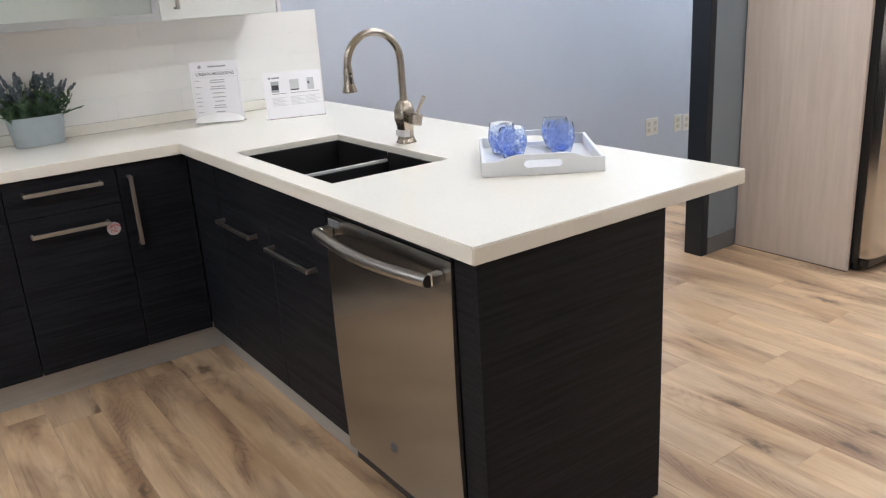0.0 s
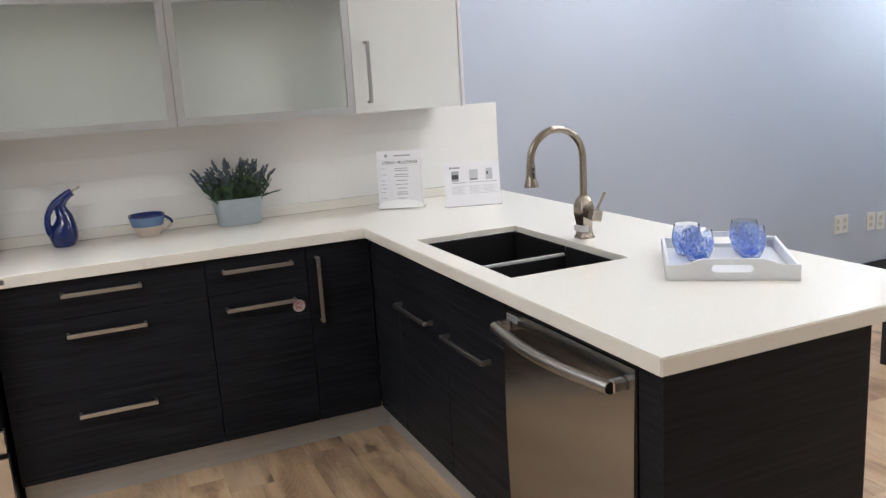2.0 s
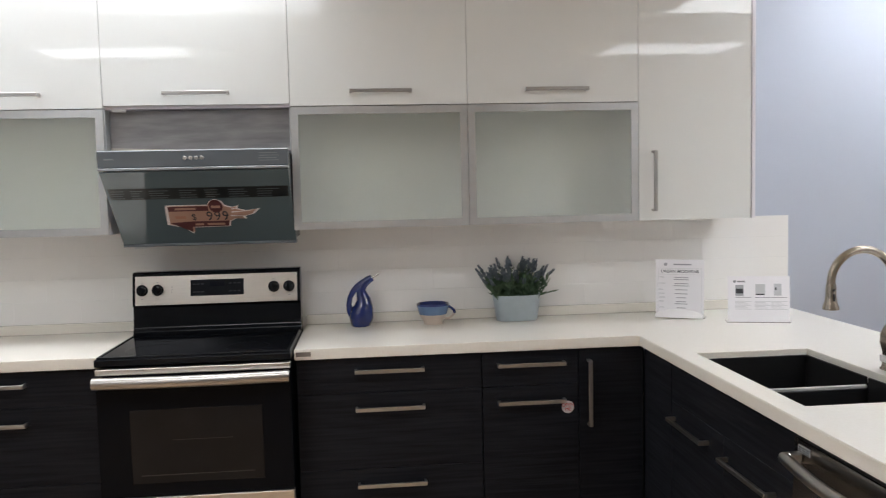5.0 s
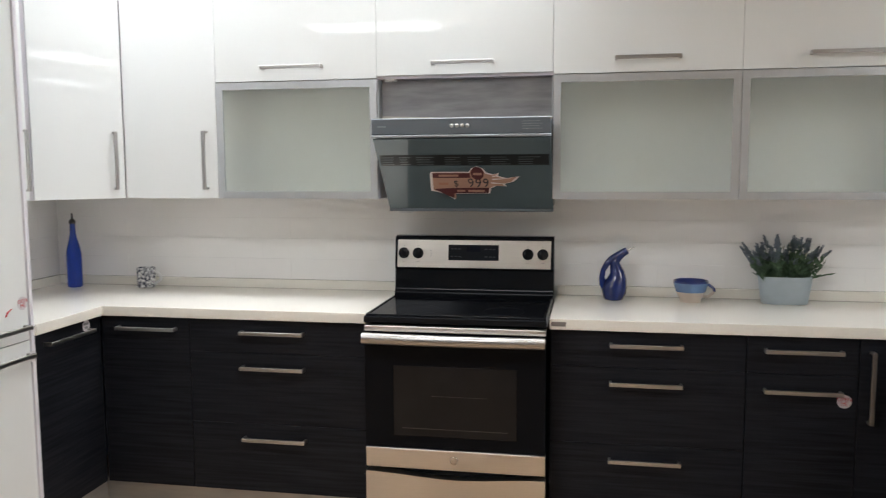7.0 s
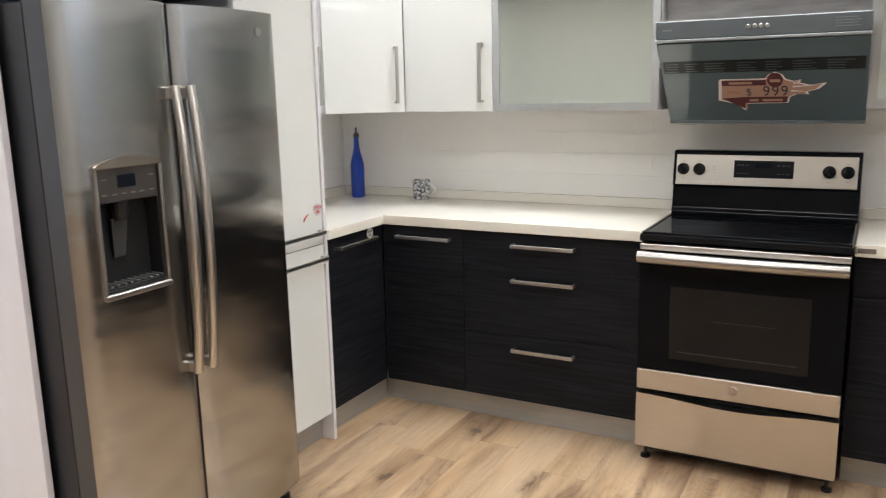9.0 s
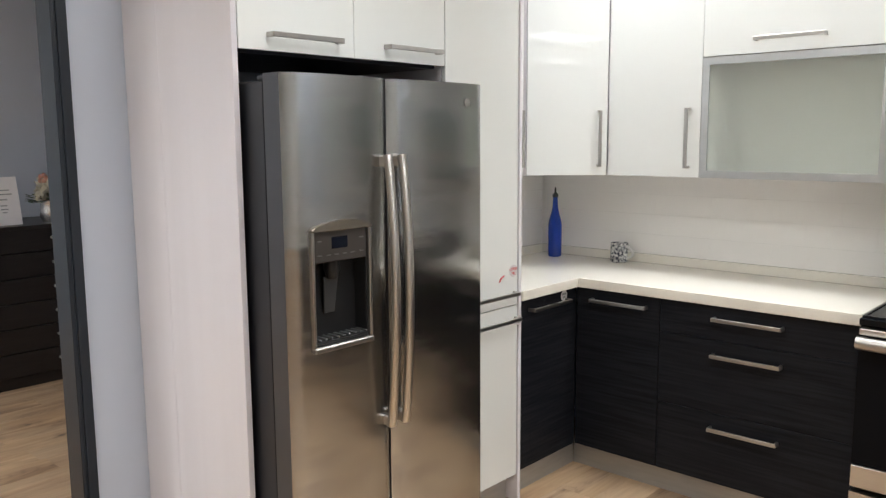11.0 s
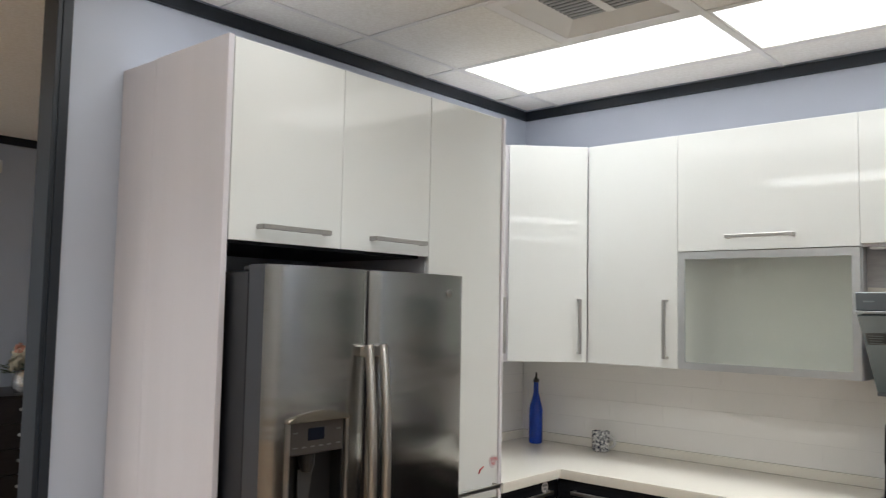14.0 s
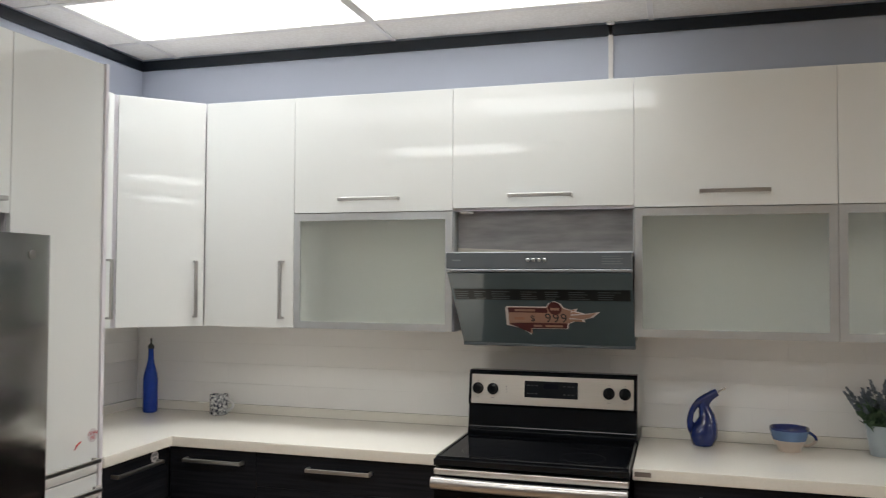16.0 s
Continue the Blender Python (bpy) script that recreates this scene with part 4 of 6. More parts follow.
        for z in (0.70, 1.554):
            part("mount", box(-1.452, -1.415, y - 0.013, y + 0.013, z - 0.018, z + 0.018, 0.004), STEEL_H, h)
    return f


refrigerator()

# ---- range ----
def cooker():
    x0, x1 = -0.376, 0.380
    f = thing("range", (0, -0.42, 0), "stainless and black electric range with a glass cooktop, between two worktops", "range")
    part("body", box(x0 + 0.004, x1 - 0.004, -0.705, -0.10, 0.075, 0.945, 0.003), BLACK, f, "black enamel range case")
    for x in (x0 + 0.03, x1 - 0.03):
        for y in (-0.68, -0.14):
            part("foot", lathe([(0, 0), (0.02, 0), (0.02, 0.012), (0.008, 0.016), (0.008, 0.08), (0, 0.08)], (x, y, 0), 14), BLACK_PLASTIC, f)
    part("kick_recess", box(x0 + 0.02, x1 - 0.02, -0.67, -0.66, 0.03, 0.075, 0), BLACK_PLASTIC, f)
    # cooktop
    bm = bmesh.new()
    box(x0, x1, -0.748, -0.105, 0.940, 0.968, 0.004, None, bm)
    top = part("cooktop", bm, BLACK, f, "black enamel cooktop frame")
    part("glass", box(x0 + 0.018, x1 - 0.018, -0.715, -0.205, 0.967, 0.972, 0.0015), BLACK_GLASS, top, "black ceramic glass")
    bm = bmesh.new()
    for a in ((x0 + 0.004, x1 - 0.004, -0.728, -0.716), (x0 + 0.004, x0 + 0.016, -0.716, -0.205), (x1 - 0.016, x1 - 0.004, -0.716, -0.205)):
        box(*a, 0.966, 0.975, 0.002, None, bm)
    part("rim", bm, BLACK, top)
    ring = mat("burner_print", (0.010, 0.010, 0.011), rough=0.12, vary=0.1)
    for x, y, r in ((-0.19, -0.58, 0.11), (0.19, -0.58, 0.09), (-0.19, -0.33, 0.075), (0.19, -0.33, 0.10)):
        part("burner_ring", lathe([(r, 0), (r, 0.0004), (r - 0.004, 0.0004), (r - 0.004, 0)], (x, y, 0.9721), 40), ring, top)
    # backguard
    prof = [(-0.105, 0.940), (-0.205, 0.940), (-0.205, 0.985), (-0.190, 1.000), (-0.178, 1.094), (-0.196, 1.100), (-0.172, 1.245), (-0.160, 1.253), (-0.105, 1.253)]
    guard = part("backguard", prism(prof, x1 - x0, Matrix.Translation((x0, 0, 0)) @ M_YZ, 0.002), BLACK, f, "black backguard")
    up = Vector((0, 0.024, 0.145)).normalized()
    F = sheet_frame((1, 0, 0), up, (0.002, -0.1975, 1.100))
    part("fascia", box(x0 + 0.012, x1 - 0.016, 0.004, 0.136, 0.0005, 0.0035, 0.001, F), FASCIA, guard, "brushed stainless control fascia")
    disp = part("display", box(-0.118, 0.122, 0.040, 0.114, 0.003, 0.006, 0.002, F), DISPLAY_GLASS, guard, "black glass touch display")
    bm = bmesh.new()
    for row in (0.058, 0.094):
        for u in (-0.100, -0.082, -0.064, 0.062, 0.082, 0.100):
            box(u - 0.006, u + 0.006, row - 0.0025, row + 0.0025, 0.006, 0.0063, 0, F, bm)
    part("key_print", bm, mat("key_print", (0.028, 0.031, 0.036), rough=0.4, vary=0.1), disp)
    part("clock_window", box(-0.030, 0.034, 0.082, 0.104, 0.006, 0.0064, 0, F), LCD, disp)
    for u in (-0.333, -0.264, 0.258, 0.327):
        K = F @ Matrix.Translation((u, 0.072, 0.003))
        k = part("knob", lathe([(0, 0), (0.026, 0), (0.026, 0.006), (0.022, 0.008), (0.020, 0.026), (0.017, 0.028), (0, 0.028)], (0, 0, 0), 26, K), BLACK, guard, "glossy black knob", smooth=40)
        part("grip", box(-0.005, 0.005, -0.019, 0.019, 0.027, 0.034, 0.002, K @ pose(0, 0, 0, 0, 0, 12)), BLACK, k)
        bm = bmesh.new()
        box(-0.004, 0.004, 0.034, 0.036, 0.0005, 0.0008, 0, K, bm)
        box(-0.006, 0.006, -0.041, -0.039, 0.0005, 0.0008, 0, K, bm)
        part("mark", bm, INK_SOFT, k)
    bm = bmesh.new()
    for v in (0.060, 0.072, 0.084):
        box(-0.203, -0.199, v - 0.002, v + 0.002, 0.0034, 0.0038, 0, F, bm)
    part("lamp_marks", bm, INK_SOFT, guard)
    # oven door
    door = part("oven_door", box(x0 + 0.003, x1 - 0.003, -0.748, -0.707, 0.415, 0.928, 0.003), BLACK_GLASS, f, "black glass oven door")
    win = mat("oven_window", (0.0115, 0.0110, 0.0115), rough=0.10, vary=0.3, scale=6, spec=0.2)
    part("window", box(-0.250, 0.262, -0.7505, -0.7475, 0.468, 0.765, 0.0015), win, door, "smoked oven window")
    bm = bmesh.new()
    box(-0.215, 0.225, -0.7512, -0.7502, 0.500, 0.503, 0, None, bm)
    box(-0.09, 0.14, -0.7512, -0.7502, 0.640, 0.6415, 0, None, bm)
    part("rack_line", bm, mat("rack_glint", (0.06, 0.055, 0.05), rough=0.3, metal=0.5, vary=0.1), door)
    part("door_cap", box(x0 + 0.003, x1 - 0.003, -0.752, -0.707, 0.906, 0.930, 0.003), STEEL_H, door, "stainless door cap")
    pts = [(x0 + 0.006 + (x1 - x0 - 0.012) * k / 16, -0.788 - 0.014 * math.sin(math.pi * k / 16), 0.884) for k in range(17)]
    h = part("handle", tube(pts, 0.022, 16, 1.08), HANDLE_STEEL, door, "full-width stainless handle", smooth=60)
    for x in (x0 + 0.02, x1 - 0.02):
        part("bracket", box(x - 0.013, x + 0.013, -0.785, -0.750, 0.872, 0.902, 0.003), STEEL_H, h)
    strip = part("door_strip", box(x0 + 0.003, x1 - 0.003, -0.7515, -0.707, 0.328, 0.412, 0.002), STEEL_H, f, "stainless strip under the oven window")
    part("badge", disc(0.017, 0.003, facing((0, -1, 0), (0.002, -0.7515, 0.372))), STEEL, strip, "round badge")
    # storage drawer with a dipped upper edge
    n = 16
    edge = [(x1 - 0.003 - (x1 - x0 - 0.006) * k / n, 0.308 - 0.020 * math.sin(math.pi * k / n) ** 2) for k in range(n + 1)]
    part("drawer", prism([(x0 + 0.003, 0.078), (x1 - 0.003, 0.078)] + edge, -0.048, Matrix.Translation((0, -0.7035, 0)) @ M_XZ, 0), STEEL_H, f, "stainless storage drawer")
    return f


cooker()

# ---- range hood ----
def hood():
    x0, x1 = -0.378, 0.379
    f = thing("range_hood", (0, -0.25, 1.38), "slate-grey slanted glass range hood with a price tag, over the range", "range hood")
    prof = [(-0.006, 1.775), (-0.530, 1.775), (-0.530, 1.722), (-0.275, 1.405), (-0.250, 1.396), (-0.006, 1.396)]
    part("body", prism(prof, x1 - x0 - 0.012, Matrix.Translation((x0 + 0.006, 0, 0)) @ M_YZ, 0.002), SLATE_BAND, f)
    band = part("control_band", box(x0 - 0.004, x1 + 0.003, -0.562, -0.532, 1.716, 1.786, 0.004), SLATE_BAND, f, "slate-grey control band")
    part("lip", box(x0 - 0.004, x1 + 0.003, -0.566, -0.535, 1.704, 1.715, 0.002), mat("dull_lip", (0.30, 0.32, 0.335), rough=0.45, metal=0.5, vary=0.05), f, "thin aluminium lip")
    for k in range(4):
        part("button", lathe([(0, 0), (0.008, 0), (0.008, 0.005), (0.006, 0.007), (0, 0.007)], (0, 0, 0), 16, facing((0, -1, 0), (-0.034 + 0.0225 * k, -0.562, 1.752))), NICKEL, band, "small round push button")
    bm = bmesh.new()
    for k in range(4):
        box(0.262, 0.345 - 0.01 * (k % 2), -0.5628, -0.5618, 1.736 + 0.010 * k, 1.7385 + 0.010 * k, 0, None, bm)
    box(-0.355, -0.318, -0.5628, -0.5618, 1.748, 1.754, 0, None, bm)
    part("print", bm, mat("band_print", (0.19, 0.215, 0.235), rough=0.4, vary=0.1), band)
    # slanted glass
    a, b = Vector((0, -0.552, 1.703)), Vector((0, -0.262, 1.390))
    G = sheet_frame((1, 0, 0), a - b, b)
    n = (a - b).length
    glass = part("glass_panel", box(x0, x1, 0, n, 0.001, 0.007, 0.0015, G), SLATE, f, "slate-grey tempered glass panel")
    part("bottom_rail", box(x0, x1, -0.275, -0.225, 1.376, 1.389, 0.002), SLATE_BAND, f, "thin slate-grey bottom rail")
    part("grease_cup", box(x0 + 0.04, x0 + 0.10, -0.25, -0.16, 1.368, 1.377, 0.003), ALU, f)
    # instruction strip of unreadable print
    s = part("instruction_strip", box(x0 + 0.012, x1 - 0.010, n - 0.152, n - 0.091, 0.007, 0.0078, 0, G), mat("strip_black", (0.012, 0.014, 0.015), rough=0.3, vary=0.1), glass, "black strip of small print")
    bm = bmesh.new()
    rr = random.Random(3)
    u = x0 + 0.02
    while u < x1 - 0.09:
        w = rr.uniform(0.05, 0.10)
        for k in range(4):
            box(u, u + w * rr.uniform(0.6, 1.0), n - 0.146 + 0.013 * k, n - 0.142 + 0.013 * k, 0.0078, 0.0081, 0, G, bm)
        u += w + rr.uniform(0.015, 0.035)
    part("small_print", bm, mat("strip_print", (0.10, 0.115, 0.12), rough=0.4, vary=0.1), s)
    # flame-shaped price tag
    o = 0.0
    G = G @ Matrix.Translation((0, n - 0.322, 0)) @ Matrix.Diagonal((1, 1.32, 1, 1))
    body = [(-0.158, 0.015), (-0.150, 0.090), (-0.145, 0.098), (0.020, 0.098), (0.030, 0.112), (0.055, 0.122), (0.080, 0.112), (0.092, 0.094), (0.120, 0.086), (0.145, 0.092), (0.138, 0.080),
            (0.175, 0.070), (0.232, 0.078), (0.205, 0.055), (0.165, 0.045), (0.172, 0.034), (0.130, 0.036), (0.105, 0.025), (0.098, 0.002), (-0.055, 0.000), (-0.058, -0.028), (-0.095, 0.000)]

    def grown(k):
        cx, cy = 0.02, 0.048
        return [(cx + (u - cx) * k, o + cy + (v - cy) * k) for u, v in body]
    tag = part("price_tag", prism(grown(1.04), 0.0012, G @ Matrix.Translation((0, 0, 0.0075))), STICKER, glass, "flame-shaped cardboard price tag")
    part("tag_face", prism(grown(0.97), 0.0006, G @ Matrix.Translation((0, 0, 0.0087))), TAN, tag)
    bm = bmesh.new()
    box(-0.146, 0.022, o + 0.074, o + 0.095, 0.0096, 0.0100, 0, G, bm)
    add_to(bm, prism([(-0.060, o + 0.002), (0.096, o + 0.003), (0.100, o + 0.027), (-0.062, o + 0.027), (-0.150, o + 0.022), (-0.064, o - 0.022)], 0.0005, G @ Matrix.Translation((0, 0, 0.0096))))
    add_to(bm, disc(0.029, 0.0006, G @ Matrix.Translation((0.055, o + 0.094, 0.0096))))
    part("tag_border", bm, MAROON, tag)
    bm = bmesh.new()
    box(-0.118, -0.030, o + 0.080, o + 0.089, 0.0103, 0.0106, 0, G, bm)
    box(-0.045, -0.010, o + 0.009, o + 0.018, 0.0103, 0.0106, 0, G, bm)
    box(0.005, 0.080, o + 0.009, o + 0.018, 0.0103, 0.0106, 0, G, bm)
    box(0.036, 0.074, o + 0.086, o + 0.097, 0.0104, 0.0107, 0, G, bm)
    part("tag_print", bm, TAN, tag)
    # pale tongues between the flames
    for a, b, v0, v1 in ((0.118, 0.205, 0.066, 0.071), (0.112, 0.176, 0.050, 0.046), (0.120, 0.150, 0.079, 0.086)):
        part("tongue", prism([(a, v0 - 0.003), (b, v1), (a, v0 + 0.003)], 0.0006, G @ Matrix.Translation((0, o, 0.0094))), STICKER, tag, "pale printed flame tongue")
    bm = text_mesh("999", 0.058, G @ Matrix.Translation((0.055, o + 0.048, 0.0097)), 1.15)
    add_to(bm, text_mesh("$", 0.040, G @ Matrix.Translation((-0.045, o + 0.046, 0.0096))))
    part("price", bm, INK, tag)
    part("faint_print", box(-0.125, -0.080, o + 0.040, o + 0.052, 0.0093, 0.0096, 0, G), mat("tag_faint", (0.42, 0.21, 0.14), rough=0.5, vary=0.1), tag)
    return f


hood()

# ---- dishwasher ----
def dishwasher():
    y0, y1 = -2.492, -1.864
    f = thing("dishwasher", (2.1, -2.18, 0), "brushed stainless dishwasher with a bowed handle, in the peninsula", "dishwasher")
    part("tub", box(1.875, 2.460, y0 + 0.008, y1 - 0.008, 0.055, 0.905, 0.003), DARK_GREY, f)
    part("kick_plate", box(2.010, 2.025, y0 + 0.005, y1 - 0.005, 0.0, 0.054, 0.002), BLACK_PLASTIC, f)
    n = 12
    prof = [(1.873, 0.105)] + [(1.858 - 0.008 * math.sin(math.pi * k / n), 0.105 + (0.892 - 0.105) * k / n) for k in range(n + 1)] + [(1.873, 0.892)]
    door = part("door", prism(prof, y1 - y0, Matrix.Translation((0, y0, 0)) @ Matrix(((1, 0, 0, 0), (0, 0, 1, 0), (0, 1, 0, 0), (0, 0, 0, 1)))), DISH_STEEL, f, smooth=20)
    part("control_edge", box(1.862, 1.878, y0 + 0.002, y1 - 0.002, 0.893, 0.903, 0.002), BLACK_PLASTIC, f)
    pts = [(1.812 - 0.026 * math.sin(math.pi * k / 20), y1 - 0.028 - (y1 - y0 - 0.062) * k / 20, 0.846 - 0.004 * math.sin(math.pi * k / 20)) for k in range(21)]
    h = part("handle", tube(pts, 0.0165, 14, 1.0), NICKEL, door, "bowed stainless handle", smooth=60)
    part("end_cap", disc(0.0150, 0.003, facing((0, -1, 0), (pts[-1][0], pts[-1][1] - 0.0005, pts[-1][2]))), BLACK_PLASTIC, h, "black end cap")
    for y in (y1 - 0.034, y0 + 0.040):
        part("end_block", box(1.816, 1.858, y - 0.013, y + 0.013, 0.830, 0.862, 0.006), NICKEL, h)
    part("badge", disc(0.016, 0.003, facing((-1, 0, 0), (1.8545, -2.152, 0.232))), mat("badge_grey", (0.10, 0.10, 0.105), rough=0.4, vary=0.1), door, "round badge")
    lab = part("vent_label", box(1.8545, 1.858, -1.946, -1.888, 0.860, 0.880, 0), SHADOW_GREY, door, "small printed label")
    bm = bmesh.new()
    for k in range(3):
        for s in range(3):
            box(1.8540, 1.8546, -1.944 + 0.019 * s, -1.929 + 0.019 * s, 0.8615 + 0.006 * k, 0.8650 + 0.006 * k, 0, None, bm)
    part("label_print", bm, INK, lab)
    return f


dishwasher()

# ---- faucet ----
def faucet():
    bx, by = 2.437, -1.436
    f = thing("faucet", (bx, by, CT), "brushed nickel pull-down kitchen faucet behind the sink", "faucet")
    bm = bmesh.new()
    stages = ((0.000, 0.030), (0.004, 0.030), (0.012, 0.026), (0.030, 0.0225), (0.060, 0.024), (0.090, 0.030), (0.118, 0.030), (0.140, 0.024), (0.156, 0.016))
    rings = []
    for z, r in stages:
        rings.append([bm.verts.new((bx + r * cx, by + r * cy, CT + z)) for cx, cy in ((-1, -0.8), (-0.8, -1), (0.8, -1), (1, -0.8), (1, 0.8), (0.8, 1), (-0.8, 1), (-1, 0.8))])
    for a, b in zip(rings, rings[1:]):
        for k in range(8):
            bm.faces.new((a[k], a[(k + 1) % 8], b[(k + 1) % 8], b[k]))
    bm.faces.new(rings[0])
    bm.faces.new(rings[-1])
    body = part("body", bm, FAUCET, f, smooth=40)
    part("tape", box(bx - 0.0275, bx - 0.0, by - 0.0285, by + 0.0285, CT + 0.026, CT + 0.050, 0.002), PAPER, body, "white paper tape")
    pts = [(bx, by, CT + 0.15), (bx, by, CT + 0.22), (bx, by, CT + 0.30)]
    R = 0.107
    for k in range(1, 20):
        a = math.pi * k / 19 * 1.02
        pts.append((bx - R + R * math.cos(a), by + 0.01 * k / 19, CT + 0.302 + R * math.sin(a)))
    ex, ey, ez = pts[-1]
    part("spout", tube(pts, 0.0135, 18), FAUCET, f, "arched spout", smooth=60)
    part("collar", lathe([(0.0165, 0), (0.0165, 0.006), (0.014, 0.008)], (bx, by, CT + 0.153), 20), FAUCET, f)
    S = Matrix.Translation((ex, ey, ez + 0.003))
    head = part("spray_head", lathe([(0, 0), (0.0145, 0), (0.0165, -0.012), (0.0170, -0.040), (0.0200, -0.062), (0.0265, -0.082), (0.0265, -0.086), (0.020, -0.088), (0, -0.088)], (0, 0, 0), 26, S), FAUCET, f, "flared pull-down spray head", smooth=40)
    part("button", box(ex - 0.004, ex + 0.004, ey - 0.0215, ey - 0.016, ez - 0.054, ez - 0.030, 0.002), BLACK_PLASTIC, head)
    part("button", disc(0.0045, 0.004, facing((0, -1, 0), (ex, ey - 0.0145, ez - 0.018))), BLACK_PLASTIC, head)
    part("valve", box(bx - 0.012, bx + 0.016, by - 0.050, by - 0.024, CT + 0.078, CT + 0.108, 0.003), FAUCET, f)
    V = pose(bx + 0.004, by - 0.066, CT + 0.092, 0, 12, 0)
    cube = part("lever_block", box(-0.021, 0.021, -0.018, 0.018, -0.021, 0.021, 0.004, V), FAUCET, f, "square lever block")
    part("lever", tube([(bx + 0.004, by - 0.072, CT + 0.108), (bx + 0.016, by - 0.082, CT + 0.140), (bx + 0.030, by - 0.092, CT + 0.176)], [0.0062, 0.0055, 0.0065], 12), FAUCET, cube)
    return f


faucet()

# ---- tray and tumblers ----
def serving_tray():
    u, v = Vector((0.797, -0.603, 0)).normalized(), Vector((0.603, 0.797, 0)).normalized()
    L, D, W, H = 0.363, 0.405, 0.011, 0.044
    B = Matrix(((u.x, v.x, 0, 2.265), (u.y, v.y, 0, -2.107), (0, 0, 1, CT + 0.0005), (0, 0, 0, 1)))
    f = thing("serving_tray", (2.53, -2.06, CT), "white-painted wooden serving tray with cut-out handles, on the worktop", "tray")
    part("base", box(W, L - W, W, D - W, 0.002, 0.010, 0.001, B), TRAY, f)
    part("side", box(0, W, W, D - W, 0, H, 0.002, B), TRAY, f)
    part("side", box(L - W, L, W, D - W, 0, H, 0.002, B), TRAY, f)
    zs, s0, s1, r = 0.034, 0.125, 0.238, 0.011
    low = [(0, 0), (L, 0), (L, zs), (s1, zs)] + [(s1 - r + r * math.cos(-math.pi / 2 * k / 5), zs - 0 + r * math.sin(-math.pi / 2 * k / 5)) for k in range(1, 6)]
    low += [(s0 + r - r * math.sin(math.pi / 2 * k / 5), zs - r * math.cos(math.pi / 2 * k / 5)) for k in range(6)] + [(0, zs)]
    up = [(0, zs), (s0, zs)] + [(s0 + r - r * math.cos(math.pi / 2 * k / 5), zs + r * math.sin(math.pi / 2 * k / 5)) for k in range(1, 6)]
    up += [(s1 - r + r * math.sin(math.pi / 2 * k / 5), zs + r * math.cos(math.pi / 2 * k / 5)) for k in range(6)] + [(L, zs), (L, H)]
    for k in range(1, 24):
        t = k / 24
        s = max(0.0, min(1.0, (0.5 - abs(t - 0.5) - 0.10) / 0.20))
        up.append((L * (1 - t), H + 0.018 * s * s * (3 - 2 * s)))
    up.append((0, H))
    for y in (0, D - W):
        bm = bmesh.new()
        for o in (low, up):
            add_to(bm, prism(o, W, B @ Matrix.Translation((0, y, 0)) @ M_XZ))
        bmesh.ops.remove_doubles(bm, verts=bm.verts, dist=1e-5)
        part("end", bm, TRAY, f, "curved tray end with a hand hole")
    return B


TRAY_FRAME = serving_tray()
FLECKS = bpy.data.materials.new("blue_fleck_glass")
FLECKS.use_nodes = True
nt = FLECKS.node_tree
pb = nt.nodes["Principled BSDF"]
pb.inputs["Roughness"].default_value = 0.04
pb.inputs["IOR"].default_value = 1.06
tc, mp = nt.nodes.new("ShaderNodeTexCoord"), nt.nodes.new("ShaderNodeMapping")
mp.inputs["Scale"].default_value = (1, 1, 0.8)
ns, rp, rt = nt.nodes.new("ShaderNodeTexNoise"), nt.nodes.new("ShaderNodeValToRGB"), nt.nodes.new("ShaderNodeMapRange")
ns.inputs["Scale"].default_value = 110
ns.inputs["Detail"].default_value = 7
ns.inputs["Roughness"].default_value = 0.72
rp.color_ramp.elements[0].position, rp.color_ramp.elements[0].color = 0.44, (0.93, 0.97, 1.0, 1)
rp.color_ramp.elements[1].position, rp.color_ramp.elements[1].color = 0.66, (0.04, 0.24, 0.92, 1)
rt.inputs["From Min"].default_value, rt.inputs["From Max"].default_value = 0.46, 0.66
rt.inputs["To Min"].default_value, rt.inputs["To Max"].default_value = 0.92, 0.50
nt.links.new(tc.outputs["Object"], mp.inputs["Vector"])
nt.links.new(mp.outputs[0], ns.inputs["Vector"])
nt.links.new(ns.outputs["Fac"], rp.inputs["Fac"])
nt.links.new(rp.outputs[0], pb.inputs["Base Color"])
nt.links.new(ns.outputs["Fac"], rt.inputs["Value"])
nt.links.new(rt.outputs[0], pb.inputs["Transmission Weight"])
RIM = mat("clear_rim", (0.86, 0.91, 0.98), rough=0.03, transmission=0.95, ior=1.08)


def tumbler():
    f = thing("tumbler", (0, 0, 0), "stemless tumbler of clear glass flecked with cobalt blue, on the tray", "glass", "tumblers")
    part("bowl", lathe([(0, 0.002), (0.026, 0.0), (0.032, 0.005), (0.0445, 0.042), (0.0460, 0.058), (0.0425, 0.080), (0.0405, 0.081), (0.0435, 0.058), (0.042, 0.042), (0.029, 0.012), (0, 0.010)], (0, 0, 0), 28), FLECKS, f, smooth=60)
    part("rim", lathe([(0.0425, 0.080), (0.0395, 0.099), (0.0385, 0.100), (0.0375, 0.099), (0.0405, 0.081)], (0, 0, 0), 28), RIM, f, "clear glass rim", smooth=60)
    part("base", lathe([(0, 0.0125), (0.020, 0.0125), (0.027, 0.018), (0.022, 0.024), (0, 0.022)], (0, 0, 0), 24), COBALT_BASE, f, "deep cobalt glass base", smooth=60)
    return f


first = tumbler()
spots = ((0.104, 0.200), (0.074, 0.292), (0.262, 0.245), (0.254, 0.335))
